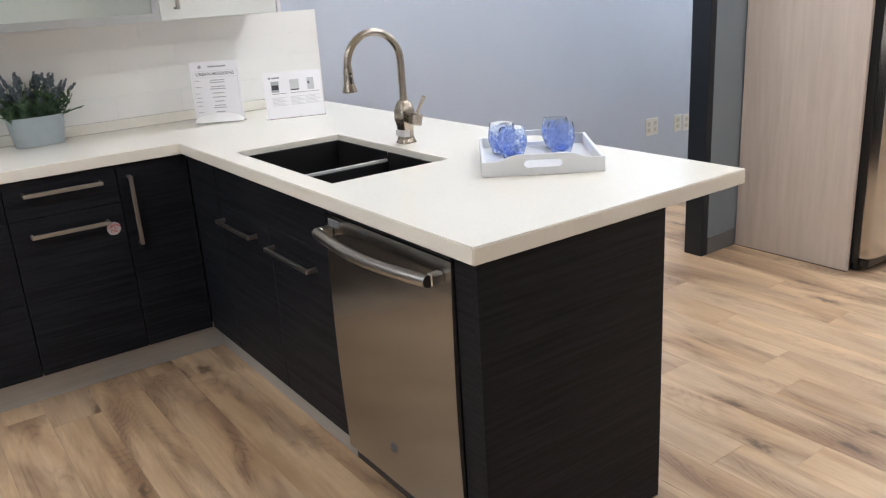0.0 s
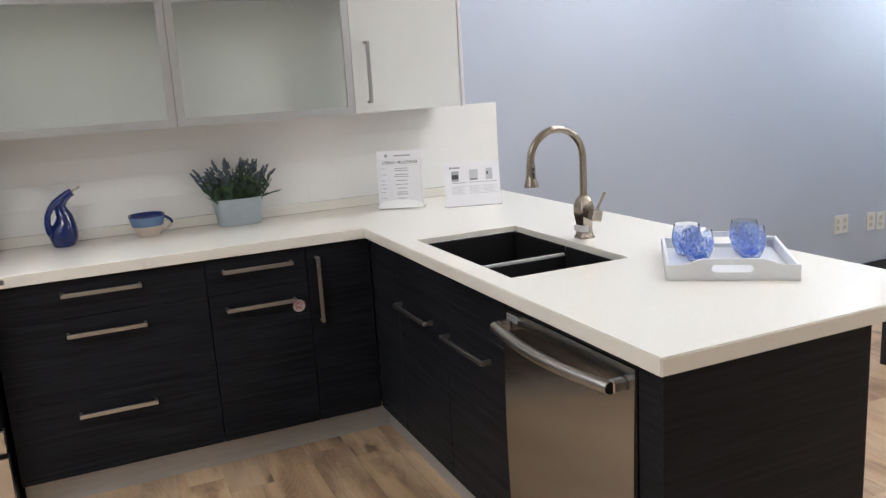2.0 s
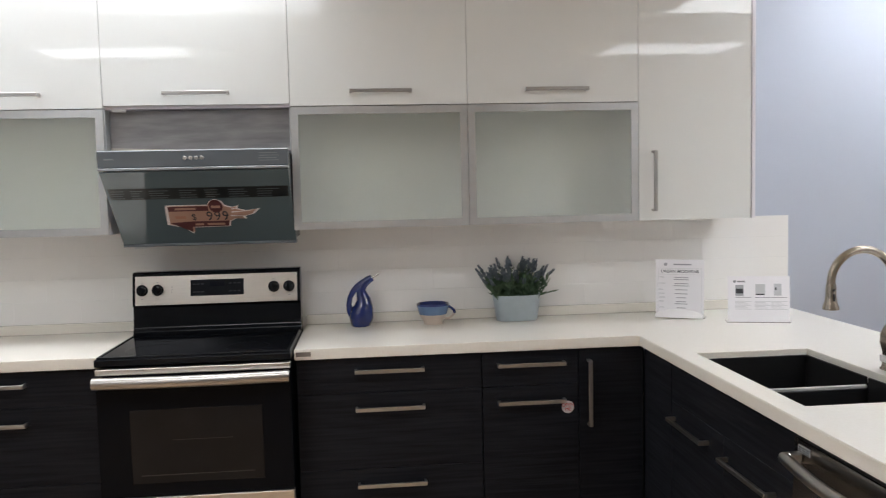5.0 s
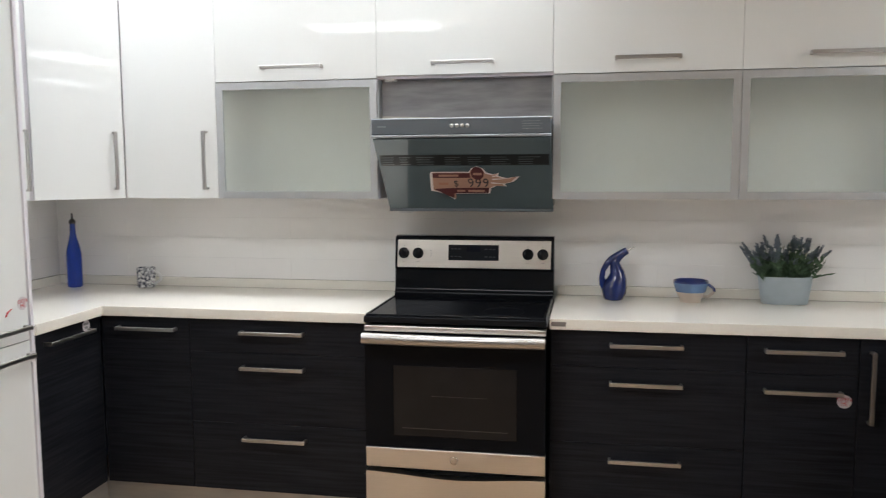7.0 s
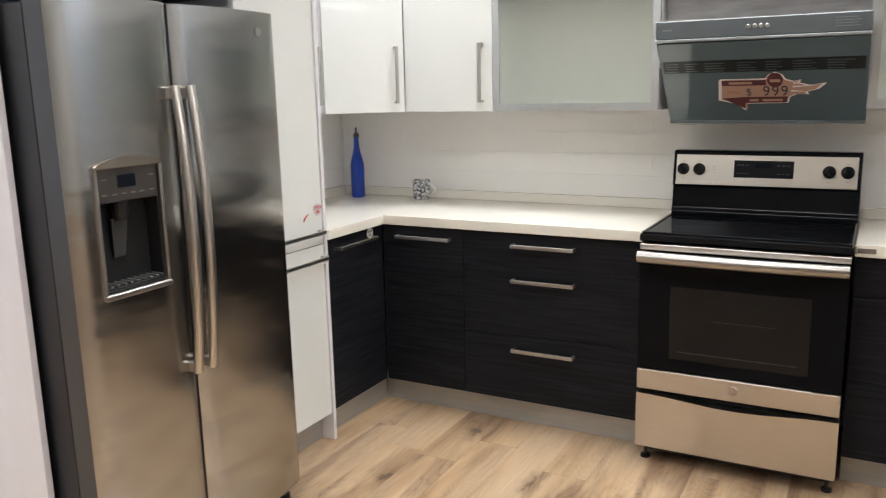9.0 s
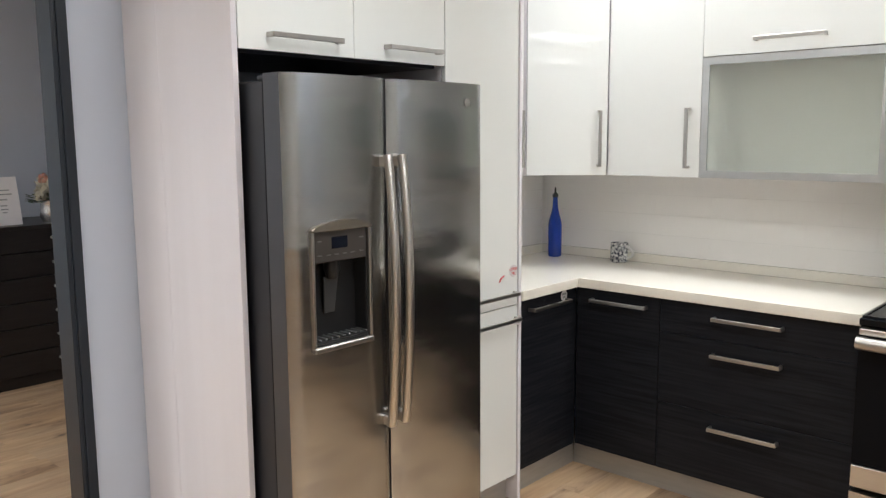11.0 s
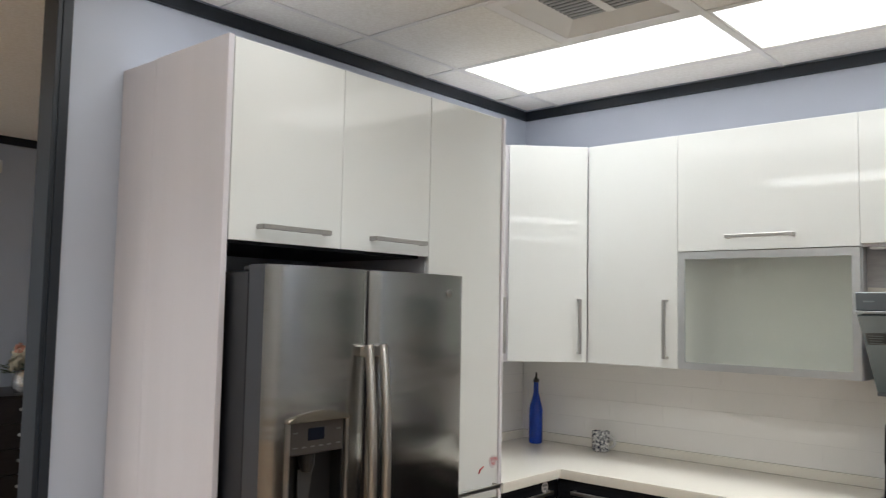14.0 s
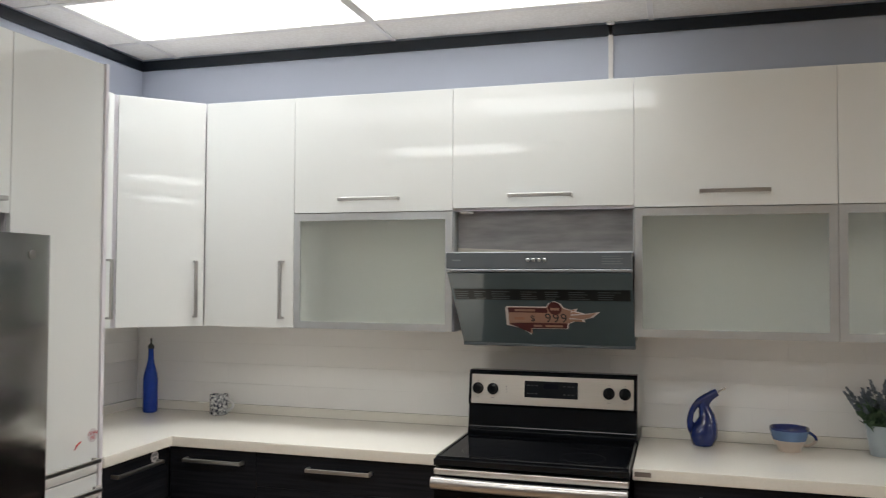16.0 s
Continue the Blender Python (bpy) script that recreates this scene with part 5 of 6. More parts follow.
for k, (a, b) in enumerate(spots):
    m = Matrix.Translation((TRAY_FRAME @ Vector((a, b, 0.0105)))) @ pose(0, 0, 0, 0, 0, 70 * k)
    if k == 0:
        first.matrix_basis = m
    else:
        copy_thing(first, m)

# ---- notices on the worktop ----
def notice(name, a, b, height, lean, label):
    a, b = Vector((*a, CT + 0.001)), Vector((*b, CT + 0.001))
    r = (b - a).normalized()
    out = Vector((r.y, -r.x, 0))
    up = (Vector((0, 0, 1)) - out * lean).normalized()
    F = sheet_frame(r, up, a)
    f = thing(name, (a + b) / 2, label, "notice", "notices")
    w = (b - a).length
    h = height
    part("sheet", box(0, w, 0.004, h, -0.0006, 0.0006, 0, F), PAPER, f)
    bm = bmesh.new()
    box(-0.004, w + 0.004, 0.0, h + 0.004, 0.001, 0.003, 0.0005, F, bm)
    o = part("holder", bm, ACRYLIC, f, "clear acrylic holder")
    o.visible_shadow = False
    foot = Matrix(((r.x, -out.x, 0, a.x), (r.y, -out.y, 0, a.y), (0, 0, 1, a.z), (0, 0, 0, 1)))
    o = part("foot", box(-0.004, w + 0.004, 0.0, 0.075, 0.0, 0.0025, 0.0005, foot), ACRYLIC, f)
    o.visible_shadow = False
    return f, F, w, h


f, F, w, h = notice("notice_stand", (2.078, -0.188), (2.272, -0.298), 0.279, 0.06, "printed price notice in a clear acrylic stand, against the tiles")
bm = bmesh.new()
for q in ((0.010, w - 0.010, 0.018, 0.0192), (0.010, w - 0.010, 0.236, 0.2372), (0.010, w - 0.010, 0.207, 0.2082), (0.010, 0.0112, 0.018, 0.236), (w - 0.0112, w - 0.010, 0.018, 0.236)):
    box(*q, 0.0006, 0.0009, 0, F, bm)
part("rule", bm, mat("pale_rule", (0.52, 0.52, 0.53), rough=0.6, vary=0.05), f)
part("heading", text_mesh("URBAN MODERNS", 0.0205, F @ Matrix.Translation((w / 2, 0.222, 0.0008)), 1.05, 0.0003), mat("heading_ink", (0.12, 0.12, 0.13), rough=0.6, vary=0.1), f)
bm = bmesh.new()
box(0.082, 0.165, 0.252, 0.259, 0.0006, 0.0009, 0, F, bm)
add_to(bm, disc(0.008, 0.0003, F @ Matrix.Translation((0.045, 0.256, 0.0006))))
rr = random.Random(5)
z = 0.196
for rows in (2, 2, 1, 1, 1, 2, 3):
    box(0.016, 0.016 + rr.uniform(0.018, 0.028), z - 0.0032, z - 0.0006, 0.0006, 0.0009, 0, F, bm)
    for k in range(rows):
        c, l = 0.112, rr.uniform(0.028, 0.062)
        box(c - l / 2 * 1.0, c + l / 2 + 0.012, z - 0.0046, z - 0.0008, 0.0006, 0.0009, 0, F, bm)
        z -= 0.0105
    z -= 0.0085
part("print", bm, mat("print_ink", (0.36, 0.36, 0.38), rough=0.6, vary=0.1), f)
# Paper tongue whitened and tilted up in place of a lamp's reflection.
tongue = [(0.0, 0.0), (w, 0.0)] + [(w / 2 + 0.5 * w * math.cos(a), 0.010 + 0.040 * math.sin(a)) for a in [math.pi * k / 14 for k in range(15)]]
part("notch", prism(tongue, 0.001, F @ Matrix.Translation((0, 0.003, 0.036)) @ Matrix.Rotation(radians(-38), 4, "X")), GLARE_PAPER, f, "white paper tongue at the stand's foot, whitened and tilted for lamp glare")
f, F, w, h = notice("appliance_notice", (2.335, -0.420), (2.590, -0.500), 0.212, 0.10, "sheet on kitchen appliances in a clear acrylic stand")
bm = bmesh.new()
add_to(bm, disc(0.006, 0.0003, F @ Matrix.Translation((0.030, 0.188, 0.0006))))
box(0.040, 0.075, 0.184, 0.191, 0.0006, 0.0009, 0, F, bm)
for k, c in enumerate((0.050, 0.135, 0.205)):
    box(c - 0.016, c + 0.050, 0.114, 0.1165, 0.0006, 0.0009, 0, F, bm)
part("print", bm, INK_SOFT, f)
bm = bmesh.new()
for k, c in enumerate((0.050, 0.135, 0.205)):
    for s in range(7):
        box(c - 0.018, c + 0.052 - 0.012 * (s % 3), 0.060 + 0.006 * s, 0.0625 + 0.006 * s, 0.0006, 0.0008, 0, F, bm)
part("small_print", bm, mat("pale_print", (0.55, 0.55, 0.56), rough=0.6, vary=0.05), f)
part("picture", box(0.033, 0.069, 0.122, 0.172, 0.0006, 0.0009, 0, F), SHADOW_GREY, f)
part("picture", box(0.035, 0.067, 0.133, 0.155, 0.0009, 0.0011, 0, F), INK, f)
part("picture", box(0.120, 0.162, 0.126, 0.176, 0.0006, 0.0009, 0, F), mat("print_silver", (0.55, 0.56, 0.57), rough=0.5, vary=0.15), f)
part("picture", box(0.122, 0.160, 0.126, 0.132, 0.0009, 0.0011, 0, F), INK, f)
part("picture", box(0.200, 0.232, 0.124, 0.178, 0.0006, 0.0009, 0, F), mat("print_silver_b", (0.50, 0.51, 0.53), rough=0.5, vary=0.15), f)
part("picture", box(0.204, 0.212, 0.150, 0.162, 0.0009, 0.0011, 0, F), INK, f)

# ---- potted lavender ----
def planter():
    cx, cy = 1.408, -0.118
    f = thing("potted_plant", (cx, cy, CT), "artificial lavender in a pale blue-grey oval metal pot, on the worktop", "potted plant")

    def oval(bm, z, a, b, n=36):
        out = []
        for k in range(n):
            t = 2 * math.pi * k / n
            c, s = math.cos(t), math.sin(t)
            out.append(bm.verts.new((cx + a * math.copysign(abs(c) ** 0.7, c), cy + b * math.copysign(abs(s) ** 0.85, s), CT + z)))
        return out
    bm = bmesh.new()
    rings = [oval(bm, z, a, b) for z, a, b in ((0.001, 0.096, 0.045), (0.004, 0.099, 0.048), (0.122, 0.116, 0.062), (0.126, 0.119, 0.065), (0.126, 0.115, 0.061), (0.105, 0.112, 0.058))]
    for p, q in zip(rings, rings[1:]):
        for k in range(36):
            bm.faces.new((p[k], p[(k + 1) % 36], q[(k + 1) % 36], q[k]))
    bm.faces.new(rings[0])
    part("pot", bm, GALV, f, "pale blue-grey metal pot", smooth=40)
    bm = bmesh.new()
    bm.faces.new(oval(bm, 0.108, 0.112, 0.058))
    part("soil", bm, mat("moss", (0.03, 0.045, 0.02), rough=0.9, vary=0.4, scale=40), f)
    rr = random.Random(11)
    leaves, blooms, buds = bmesh.new(), bmesh.new(), bmesh.new()

    def blade(bm, p, d, length, width):
        d = d.normalized()
        s = d.cross(Vector((rr.uniform(-1, 1), rr.uniform(-1, 1), 0.3))).normalized()
        n = d.cross(s)
        a, b, c, e = p, p + d * length * 0.45 + s * width / 2 + n * width * 0.2, p + d * length, p + d * length * 0.45 - s * width / 2 + n * width * 0.2
        m = p + d * length * 0.5 - n * width * 0.12
        vs = [bm.verts.new(q) for q in (a, b, c, e, m)]
        for i in range(4):
            bm.faces.new((vs[i], vs[(i + 1) % 4], vs[4]))
    for k in range(84):
        x, y = cx + rr.uniform(-0.10, 0.10), cy + rr.uniform(-0.045, 0.045)
        side = (x - cx) / 0.10
        d = Vector((side * 0.55 + rr.uniform(-0.28, 0.28), rr.uniform(-0.5, 0.35), 1)).normalized()
        length = rr.uniform(0.085, 0.185) * (1 - 0.18 * abs(side))
        base = Vector((x, y, CT + 0.105))
        tip = base + d * length
        add_to(leaves, tube([base, base + d * length * 0.5, tip], [0.0016, 0.0014, 0.001], 5))
        n = rr.randint(10, 16)
        for i in range(n):
            s = rr.uniform(0.05, 0.75)
            a = rr.uniform(0, 2 * math.pi)
            out = Vector((math.cos(a), math.sin(a), rr.uniform(0.5, 1.6)))
            blade(leaves, base + d * length * s, out, rr.uniform(0.020, 0.048), rr.uniform(0.008, 0.016))
        if rr.random() < 0.7:
            spike = rr.uniform(0.035, 0.070)
            for i in range(int(spike / 0.0042)):
                t = i * 0.0042 / spike
                a0 = i * 2.4
                for q in range(3):
                    a = a0 + q * 2.09
                    out = Vector((math.cos(a), math.sin(a), 0.8)).normalized()
                    blade(blooms, tip - d * spike * 0.25 + d * spike * t, out, 0.017 * (1 - 0.6 * t), 0.011 * (1 - 0.5 * t))
        elif rr.random() < 0.4:
            for i in range(10):
                blade(buds, tip - d * 0.02 * rr.random(), Vector((rr.uniform(-1, 1), rr.uniform(-1, 1), 0.9)), 0.009, 0.005)
    base = Vector((cx + 0.09, cy - 0.03, CT + 0.12))
    for i in range(7):
        blade(leaves, base + Vector((0.012 * i, -0.002 * i, 0.003 * i)), Vector((1, rr.uniform(-0.4, 0.4), 0.3)), 0.04, 0.009)
    tagged(part("foliage", leaves, LEAF, f, "sage-green leaves"), kind="stuff")
    tagged(part("bloom", blooms, BLOOM, f, "dusty blue lavender spikes"), kind="stuff")
    tagged(part("bud", buds, BUD, f, "small cream buds"), kind="stuff")


planter()

# ---- blue bottle, mug, cruet, soup bowl ----
bot = thing("bottle", (-2.125, -0.135, CT), "cobalt blue glass bottle with a dark pourer, in the worktop's corner", "bottle")
part("glass", lathe([(0, 0.004), (0.030, 0.0), (0.0365, 0.004), (0.038, 0.012), (0.038, 0.175), (0.034, 0.205), (0.024, 0.240), (0.0155, 0.275), (0.0135, 0.330), (0.0150, 0.334), (0.0150, 0.342), (0, 0.342)], (-2.125, -0.135, CT), 32), COBALT, bot, smooth=50)
part("pourer", lathe([(0.0165, 0.334), (0.0165, 0.350), (0.010, 0.356), (0.0055, 0.362), (0.0045, 0.388), (0, 0.390)], (-2.125, -0.135, CT), 18), BLACK_PLASTIC, bot, "dark pourer", smooth=50)

mug = thing("mug", (-1.745, -0.085, CT), "white mug with a blue-black leafy pattern, beside the tiles", "mug")
part("cup", lathe([(0, 0.004), (0.040, 0.0), (0.046, 0.004), (0.047, 0.100), (0.0455, 0.104), (0.043, 0.100), (0.042, 0.010), (0, 0.008)], (-1.745, -0.085, CT), 32), PATTERN, mug, smooth=50)
pts = [(-1.745 + 0.044 + 0.042 * math.sin(math.pi * k / 12) ** 0.8, -0.085 - 0.004 * math.sin(math.pi * k / 12), CT + 0.086 - 0.066 * k / 12) for k in range(13)]
part("handle", tube(pts, 0.0078, 10), WHITE_GLAZE, mug, smooth=60)

cx, cy = 0.652, -0.118
cr = thing("cruet", (cx, cy, CT), "cobalt blue glazed ceramic cruet with a looped handle", "cruet")
bm = bmesh.new()
path = ((0.002, 0.000, 0.042), (0.002, 0.006, 0.047), (0.004, 0.040, 0.058), (0.010, 0.070, 0.055), (0.018, 0.100, 0.044), (0.018, 0.130, 0.033), (0.010, 0.155, 0.026), (0.007, 0.178, 0.0225), (0.020, 0.202, 0.022), (0.042, 0.220, 0.019), (0.062, 0.231, 0.0165))
bm = tube([(cx + a, cy, CT + b) for a, b, r in path], [r for a, b, r in path], 26)
part("body", bm, COBALT_GLAZE, cr, smooth=70)
path = ((-0.030, 0.045, 0.022), (-0.047, 0.075, 0.017), (-0.052, 0.105, 0.0135), (-0.046, 0.138, 0.0125), (-0.031, 0.166, 0.0140), (-0.012, 0.186, 0.0175), (0.012, 0.200, 0.0200), (0.026, 0.209, 0.0200))
part("handle", tube([(cx + a, cy, CT + b) for a, b, r in path], [r for a, b, r in path], 16), COBALT_GLAZE, cr, smooth=70)
part("pourer", tube([(cx + 0.060, cy, CT + 0.230), (cx + 0.076, cy, CT + 0.238), (cx + 0.096, cy, CT + 0.250)], [0.006, 0.004, 0.0045], 12), STEEL, cr, "small steel pourer", smooth=60)

cx, cy = 1.000, -0.125
sb = thing("soup_bowl", (cx, cy, CT), "blue-banded stoneware soup bowl with a handle, on the worktop", "bowl")
prof = [(0, 0.002), (0.046, 0.0), (0.047, 0.012), (0.052, 0.022), (0.066, 0.046), (0.0665, 0.048), (0.073, 0.070), (0.0735, 0.072), (0.0785, 0.090), (0.0790, 0.0945), (0.0775, 0.0985), (0.074, 0.096), (0.066, 0.070), (0.05, 0.030), (0, 0.022)]
bm = lathe(prof, (cx, cy, CT), 40)
for fc in bm.faces:
    zz = fc.calc_center_median().z - CT
    rad = (fc.calc_center_median().xy - Vector((cx, cy))).length
    inner = rad < 0.0745 and zz > 0.075 or (zz > 0.024 and rad < 0.05)
    fc.material_index = 2 if (zz > 0.090 or inner) else 1 if zz > 0.049 else 0
part("bowl", bm, [CREAM, SKY_GLAZE, COBALT_GLAZE], sb, smooth=45)
pts = [(cx + 0.074 + 0.030 * math.sin(math.pi * k / 12), cy, CT + 0.082 - 0.058 * k / 12) for k in range(13)]
bm = tube(pts[:8], 0.0065, 10)
part("handle", bm, COBALT_GLAZE, sb, smooth=60)
part("handle_foot", tube(pts[7:] + [(cx + 0.055, cy, CT + 0.024)], 0.0065, 10), CREAM, sb, "cream lower handle", smooth=60)

# ---- stickers ----
def sticker(at, d, r, words):
    f = thing("round_sticker", at, "round white sticker with red print on a cabinet front", "sticker", "stickers")
    K = facing(d, at)
    right = Vector((0, 0, 1)).cross(Vector(d))
    F = sheet_frame(right, (0, 0, 1), at)
    part("disc", disc(r, 0.0006, K), STICKER_DISC, f)
    if words:
        bm = text_mesh("OPEN", r * 0.78, F @ Matrix.Translation((0, r * 0.30, 0.0009)))
        add_to(bm, text_mesh("ME", r * 0.78, F @ Matrix.Translation((0, -r * 0.38, 0.0009))))
        part("words", bm, RED, f)
    else:
        bm = bmesh.new()
        box(-r * 0.7, r * 0.7, r * 0.1, r * 0.5, 0.0007, 0.0010, 0, F, bm)
        box(-r * 0.45, r * 0.45, -r * 0.5, -r * 0.1, 0.0007, 0.0010, 0, F, bm)
        part("words", bm, INK_SOFT, f)


sticker((1.529, -0.6257, 0.660), (0, -1, 0), 0.027, True)
sticker((-1.6602, -0.735, 0.884), (1, 0, 0), 0.026, False)
sticker((-1.6475, -1.147, 1.056), (1, 0, 0), 0.027, True)
sticker((-1.6120, -1.152, 0.846), (1, 0, 0), 0.022, False)
tape = thing("red_tape", (-1.647, -1.225, 1.03), "small curled piece of red tape on the pantry door", "tape")
part("strip", tube([(-1.6465, -1.245, 1.018), (-1.6460, -1.236, 1.034), (-1.6460, -1.214, 1.044)], [0.004, 0.006, 0.005], 8, 0.15), RED, tape)

# ---- conduit over the wall units ----
con = thing("cable_conduit", (0.255, -0.010, 2.40), "white cable conduit down the wall over the cabinets", "conduit")
part("channel", box(0.245, 0.267, -0.016, -0.001, 2.40, 2.870, 0.002), GRID, con)
part("clip", box(0.238, 0.274, -0.036, -0.001, 2.862, 2.874, 0.002), GRID, con)

# ---- outlets on the blue wall ----
def outlet(x0, x1, z0, z1, gangs):
    f = thing("wall_outlet", ((x0 + x1) / 2, -0.002, (z0 + z1) / 2), "ivory wall outlet plate on the blue wall", "outlet", "outlets")
    part("plate", box(x0, x1, -0.006, -0.0005, z0, z1, 0.003), mat("ivory_plate", (0.68, 0.66, 0.61), rough=0.35, vary=0.05), f)
    w = (x1 - x0) / gangs
    for k in range(gangs):
        for zc in (0.32, 0.68):
            z = z0 + (z1 - z0) * zc
            o = part("socket", box(x0 + w * (k + 0.28), x0 + w * (k + 0.72), -0.008, -0.005, z - 0.017, z + 0.017, 0.003), IVORY, f)
            part("slots", box(x0 + w * (k + 0.42), x0 + w * (k + 0.58), -0.0086, -0.0078, z - 0.003, z + 0.007, 0), SHADOW_GREY, o)


outlet(5.445, 5.580, 0.350, 0.478, 2)
outlet(5.765, 5.848, 0.335, 0.462, 1)
outlet(5.862, 5.948, 0.328, 0.455, 1)

# ---- display beside the partition ----
pan = thing("tall_end_panel", (4.676, -1.66, 0), "pale wood-grain tall end panel beside a second refrigerator", "cabinet panel")
part("panel", box(4.665, 4.688, -1.984, -1.334, 0.004, 2.45, 0.0015), PALE_WOOD, pan)
part("panel_foot", box(4.668, 4.686, -1.980, -1.336, 0.0, 0.004, 0), BLACK_PLASTIC, pan)
part("top", box(4.688, 5.62, -1.96, -1.334, 2.430, 2.449, 0.001), PALE_WOOD, pan)
part("panel", box(5.62, 5.642, -1.984, -1.334, 0.004, 2.45, 0.0015), PALE_WOOD, pan)
fr2 = thing("refrigerator", (5.15, -1.70, 0), "second stainless refrigerator beside the pale wood panel", "refrigerator")
part("body", box(4.696, 5.612, -2.020, -1.345, 0.045, 1.79, 0.004), BLACK_PLASTIC, fr2)
part("base_grille", box(4.71, 5.60, -2.070, -2.021, 0.030, 0.070, 0.003), BLACK_PLASTIC, fr2)
for x in (4.74, 5.57):
    part("foot", lathe([(0, 0), (0.022, 0), (0.022, 0.02), (0.012, 0.05), (0, 0.05)], (x, -1.99, 0), 14), BLACK_PLASTIC, fr2)
for a, b in ((4.700, 5.150), (5.156, 5.608)):
    n = 12
    prof = [(b, -2.024), (a, -2.024)] + [(a + (b - a) * k / n, -2.070 - 0.028 * (1 - abs(2 * k / n - 1) ** 2.4)) for k in range(n + 1)]
    d = part("door", prism(prof, 1.72, Matrix.Translation((0, 0, 0.078))), STEEL, fr2, smooth=25)
    x = b - 0.05 if a < 5 else a + 0.05
    part("handle", tube([(x, -2.115 - 0.02 * math.sin(math.pi * k / 12), 0.7 + 0.85 * k / 12) for k in range(13)], 0.014, 12), STEEL_H, d, smooth=60)

# ---- next room ----
dr = thing("dresser", (-5.38, -1.58, 0), "espresso-brown wooden dresser with a column of drawers, against the wall", "dresser")
part("case", box(-5.69, -5.110, -2.100, -1.045, 0.0, 1.050, 0.003), ESPRESSO, dr)
part("top", box(-5.70, -5.085, -2.110, -1.035, 1.051, 1.075, 0.003), ESPRESSO, dr)
for k in range(6):
    z = 0.080 + 0.164 * k
    d = part("drawer", box(-5.109, -5.090, -2.080, -1.065, z, z + 0.158, 0.002), ESPRESSO, dr)
    part("handle", tube([(-5.092, -1.690, z + 0.085), (-5.070, -1.683, z + 0.085), (-5.066, -1.555, z + 0.085), (-5.070, -1.427, z + 0.085), (-5.092, -1.420, z + 0.085)], 0.010, 10), NICKEL, d, "satin nickel pull")
F = sheet_frame((0, 1, 0), (-0.22, 0.0, 1), (-5.190, -2.030, 1.0765))
no = thing("framed_notice", (-5.22, -1.99, 1.076), "printed notice in a stand on the dresser", "notice", "notices")
part("sheet", box(-0.050, 0.205, 0, 0.320, -0.004, 0.0, 0.001, F), PAPER, no)
part("foot", box(-5.27, -5.205, -2.040, -1.850, 1.0755, 1.079, 0.0005), ACRYLIC, no)
bm = bmesh.new()
for u0, u1, v in ((0.05, 0.15, 0.232), (0.035, 0.165, 0.205), (0.02, 0.05, 0.178), (0.08, 0.13, 0.170), (0.02, 0.045, 0.145), (0.085, 0.125, 0.130), (0.085, 0.13, 0.105), (0.09, 0.12, 0.085)):
    box(u0, u1, v - 0.004, v + 0.004, 0.0, 0.0006, 0, F, bm)
part("print", bm, SHADOW_GREY, no)
va = thing("flower_vase", (-5.25, -1.620, 1.075), "textured silver vase of peach and ivory flowers, on the dresser", "vase")
part("vase", lathe([(0, 0), (0.052, 0.0), (0.068, 0.035), (0.066, 0.09), (0.056, 0.140), (0.062, 0.148), (0.052, 0.140), (0, 0.06)], (-5.25, -1.620, 1.075), 24), SILVER, va, smooth=50)
rr = random.Random(4)
for k in range(20):
    a, e = rr.uniform(0, 6.28), rr.uniform(0.1, 1.0)
    c = Vector((-5.25 + 0.105 * math.cos(a) * e, -1.620 + 0.125 * math.sin(a) * e, 1.225 + 0.10 * (1.1 - e) + rr.uniform(0, 0.05)))
    bm = bmesh.new()
    for i in range(46):
        d = Vector((rr.gauss(0, 1), rr.gauss(0, 1), rr.gauss(0.3, 1))).normalized()
        s = d.cross(Vector((rr.gauss(0, 1), rr.gauss(0, 1), rr.gauss(0, 1)))).normalized()
        q = d.cross(s)
        p = c + d * rr.uniform(0.014, 0.042)
        bm.faces.new([bm.verts.new(p + s * 0.017), bm.verts.new(p + q * 0.017 + d * 0.006), bm.verts.new(p - s * 0.017), bm.verts.new(p - q * 0.011)])
    part("flower", bm, PINK if k % 3 == 0 else IVORY, va)
bm = bmesh.new()
for i in range(90):
    a = rr.uniform(0, 6.28)
    p = Vector((-5.25 + 0.09 * math.cos(a), -1.620 + 0.11 * math.sin(a), 1.205 + rr.uniform(0, 0.06)))
    d = Vector((math.cos(a), math.sin(a), 0.3))
    s = Vector((-math.sin(a), math.cos(a), 0.2))
    bm.faces.new([bm.verts.new(p), bm.verts.new(p + d * 0.02 + s * 0.01), bm.verts.new(p + d * 0.05), bm.verts.new(p + d * 0.02 - s * 0.01)])
tagged(part("foliage", bm, LEAF, va), kind="stuff")
em = thing("emergency_light", (-5.735, -1.795, 2.62), "white emergency light with two small lamps on the wall", "emergency light")
part("housing", box(-5.748, -5.690, -1.905, -1.665, 2.595, 2.690, 0.008), GRID, em)
for y in (-1.875, -1.720):
    part("lamp", lathe([(0, 0), (0.018, 0), (0.030, 0.022), (0.030, 0.032), (0, 0.030)], (0, 0, 0), 18, facing((1, 0, -0.5), (-5.692, y, 2.625))), GRID, em, smooth=40)
sp = thing("spot_light", (-3.80, -2.56, CEILING), "unlit nickel ceiling spotlight bar with swivel heads", "spotlight")
part("canopy", lathe([(0, 0), (0.055, 0), (0.055, -0.018), (0.02, -0.028), (0, -0.028)], (-3.80, -2.76, CEILING - 0.001), 24), NICKEL, sp, smooth=40)
part("rod", tube([(-3.80, -2.76, CEILING - 0.028), (-3.80, -2.76, CEILING - 0.105)], 0.009, 10), NICKEL, sp)
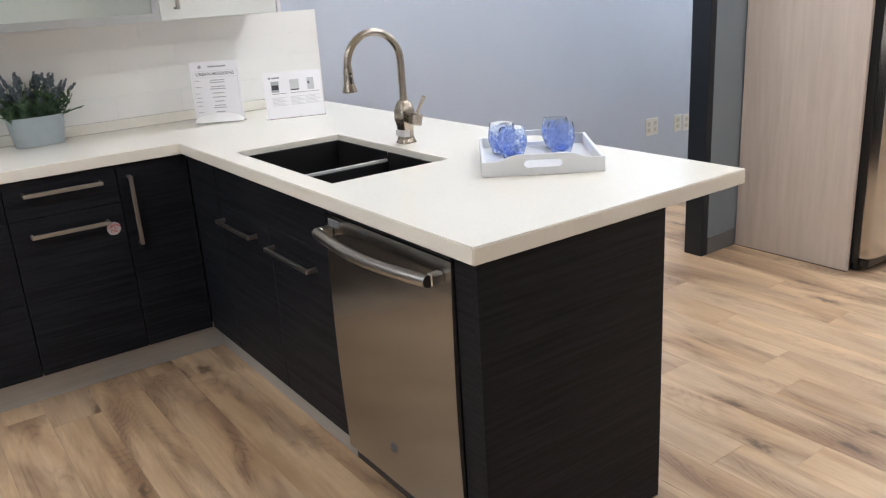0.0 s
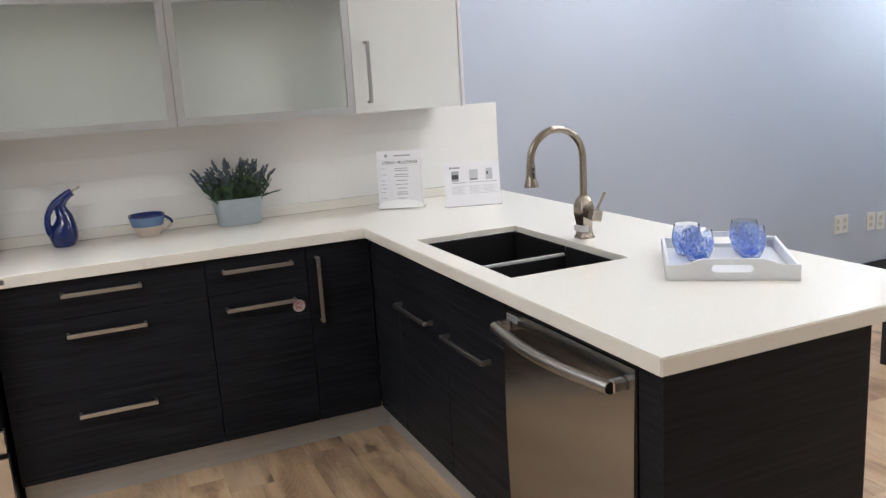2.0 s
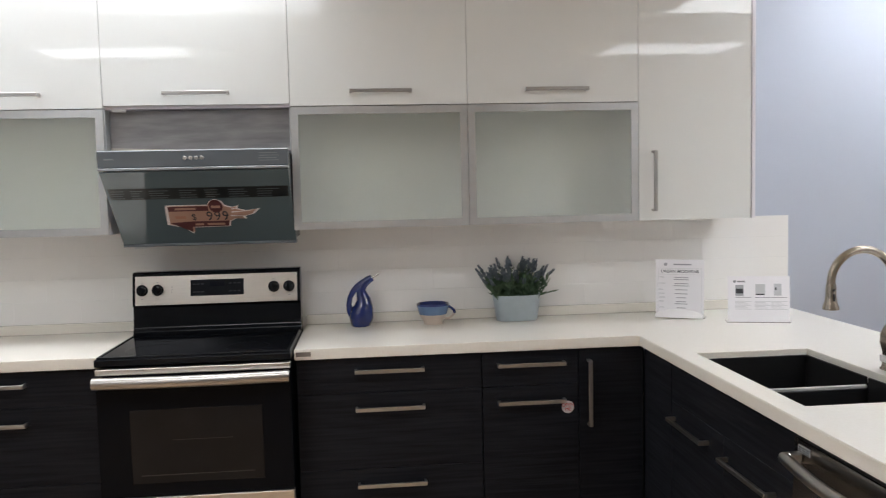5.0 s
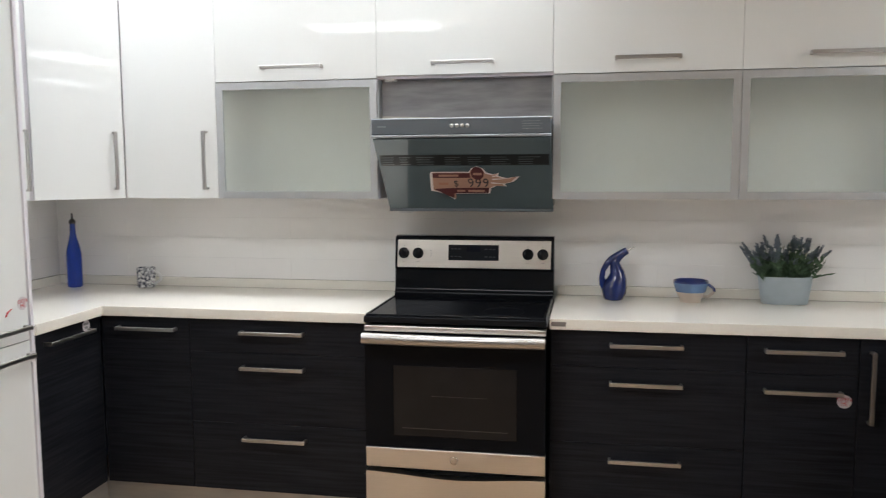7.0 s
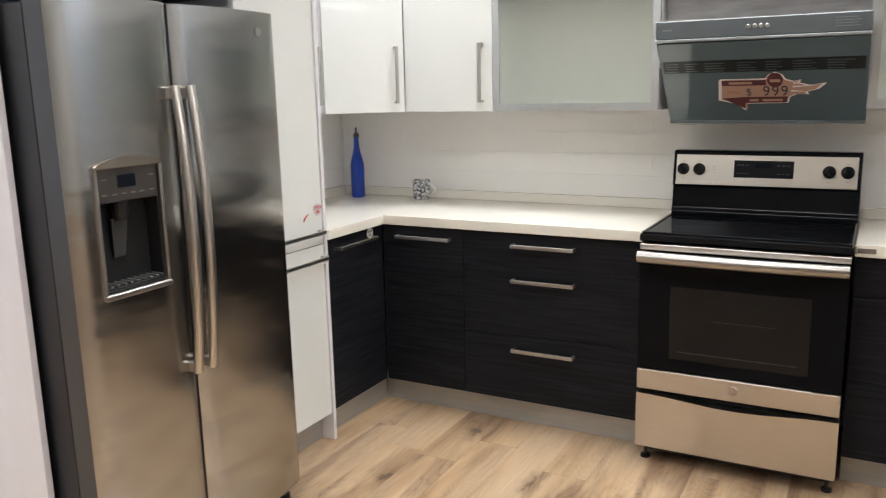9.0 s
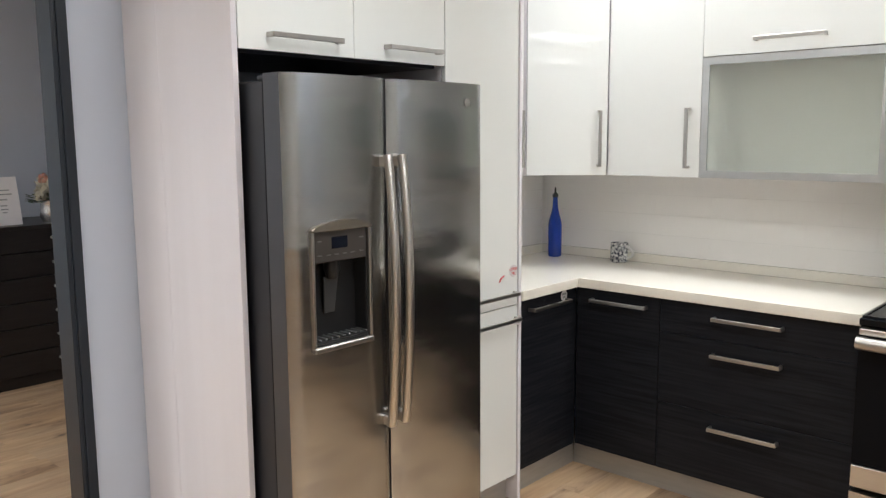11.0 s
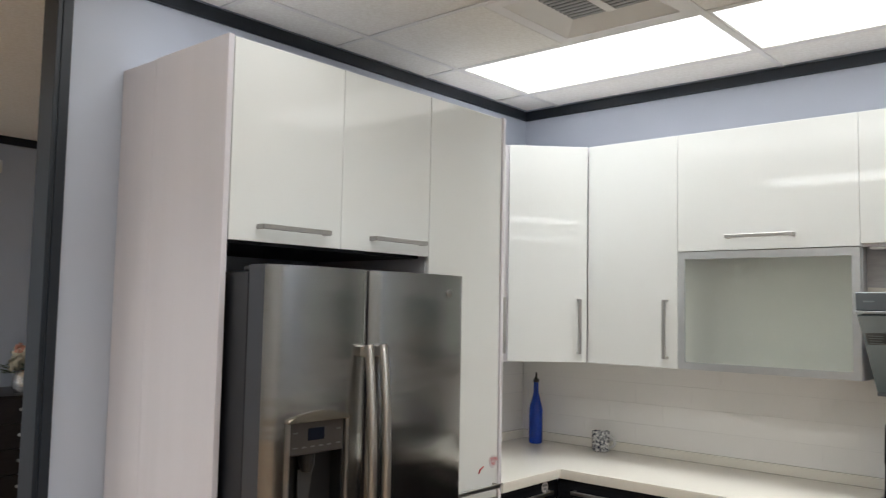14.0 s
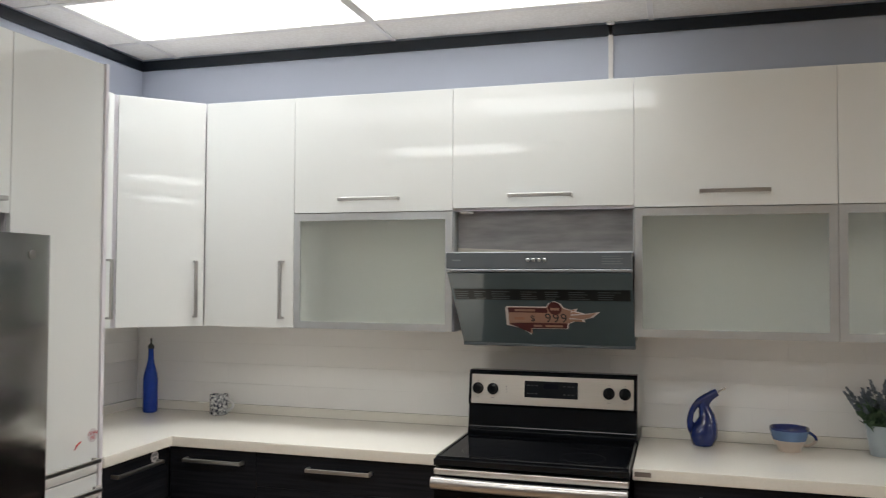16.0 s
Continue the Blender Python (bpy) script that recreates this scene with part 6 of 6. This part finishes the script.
part("bar", box(-3.815, -3.785, -2.94, -2.585, CEILING - 0.130, CEILING - 0.106, 0.006), NICKEL, sp)
for y, d in ((-2.61, (0.5, 0.55, -1)), (-2.76, (0.6, -0.2, -1)), (-2.90, (-0.3, -0.5, -1))):
    K = facing(d, (-3.80, y, CEILING - 0.165))
    h = part("head", lathe([(0, -0.01), (0.022, -0.005), (0.030, 0.02), (0.034, 0.075), (0.030, 0.078), (0.026, 0.05), (0, 0.045)], (0, 0, 0), 20, K), NICKEL, sp, smooth=40)
    part("stem", tube([(-3.80, y, CEILING - 0.128), (-3.80, y, CEILING - 0.172)], 0.008, 10), NICKEL, h)
# Two panels added out of view to brighten the next room.
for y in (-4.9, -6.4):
    la = thing("ceiling_light", (-4.0, y, CEILING), "unseen added ceiling panel that lights the next room", "ceiling light", "ceiling panels")
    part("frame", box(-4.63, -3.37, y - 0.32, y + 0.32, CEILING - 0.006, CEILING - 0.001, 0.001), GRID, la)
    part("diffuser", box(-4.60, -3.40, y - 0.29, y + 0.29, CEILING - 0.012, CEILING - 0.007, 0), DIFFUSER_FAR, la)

# ---- wall tiles ----
north, west = bpy.data.objects["wall_north"], bpy.data.objects["wall_west"]
Z0, CO, TWID = CT + 0.0475, 0.1055, 0.3055
part("grout", box(XL + 0.001, 2.846, -0.004, -0.0002, 0.90, Z0 + 4 * CO, 0), GROUT, north)
part("grout", box(XL + 0.0002, XL + 0.004, -1.093, -0.004, 0.95, Z0 + 4 * CO, 0), GROUT, west)
meshes = {}


def tile(width, m, parent):
    key = round(width, 3)
    if key not in meshes:
        bm = box(0.0001, width - 0.0001, 0.0002, CO - 0.0002, 0, 0.0030, 0.0002)
        bmesh.ops.recalc_face_normals(bm, faces=bm.faces)
        meshes[key] = bpy.data.meshes.new("tile")
        bm.to_mesh(meshes[key])
        bm.free()
        meshes[key].materials.append(TILE)
    o = new("tile", meshes[key])
    o.parent = parent
    o.matrix_basis = m


for row in range(-1, 4):
    off = 0.0 if row % 2 else TWID / 2
    lo, hi = (XL + 0.012, 2.846) if row >= 0 else (-0.40, 0.39)
    x = 2.846
    first_w = TWID - off if off else TWID
    while x > lo + 0.02:
        w = first_w if x == 2.846 else TWID
        w = min(w, x - lo)
        if row >= 0 or (x - w < 0.45 and x > -0.45):
            tile(w, sheet_frame((1, 0, 0), (0, 0, 1), (x - w, -0.0042, Z0 + row * CO)), north)
        x -= w
    if row >= 0:
        y = -0.014
        while y > -1.09:
            w = min(TWID if y < -0.02 or not off else TWID - off, y + 1.093)
            tile(w, sheet_frame((0, 1, 0), (0, 0, 1), (XL + 0.0042, y - w, Z0 + row * CO)), west)
            y -= w

# ---- floor ----
floor = solo("floor", box(-6.0, 7.72, -8.12, 0.12, -0.05, -0.0035, 0), SUBFLOOR, "oak-look vinyl plank floor with knots and mixed tones", "floor", kind="structure")
PLW, PLL = 0.181, 1.22


def plank_mesh(length):
    bm = box(-PLW / 2 + 0.0003, PLW / 2 - 0.0003, -length / 2 + 0.0003, length / 2 - 0.0003, -0.004, 0.0, 0.0005)
    me = bpy.data.meshes.new("plank")
    bmesh.ops.recalc_face_normals(bm, faces=bm.faces)
    bm.to_mesh(me)
    bm.free()
    me.materials.append(PLANK)
    return me


full = plank_mesh(PLL)
near, rest = [], bmesh.new()
r = random.Random(7)
col = 0
x = -5.75 + PLW / 2
while x < 7.6:
    y = 0.0 - PLL / 2 + r.uniform(0.0, PLL) 
    while y > -8.0 - PLL / 2:
        inside = -1.8 < x < 5.3 and -4.2 < y < 0.6
        hidden = y - PLL / 2 > 0.0
        if not hidden:
            if inside and len(near) < 300:
                near.append((x, y))
            else:
                box(x - PLW / 2 + 0.0006, x + PLW / 2 - 0.0006, y - PLL / 2, y + PLL / 2 - 0.0012, -0.004, 0.0, 0.0, None, rest)
        y -= PLL
    x += PLW
for x, y in near:
    o = new("plank", full)
    o.location = (x, y, 0)
    o.parent = floor
tagged(part("planks_beyond", rest, PLANK, floor, "oak-look vinyl planks farther off"), kind="stuff")
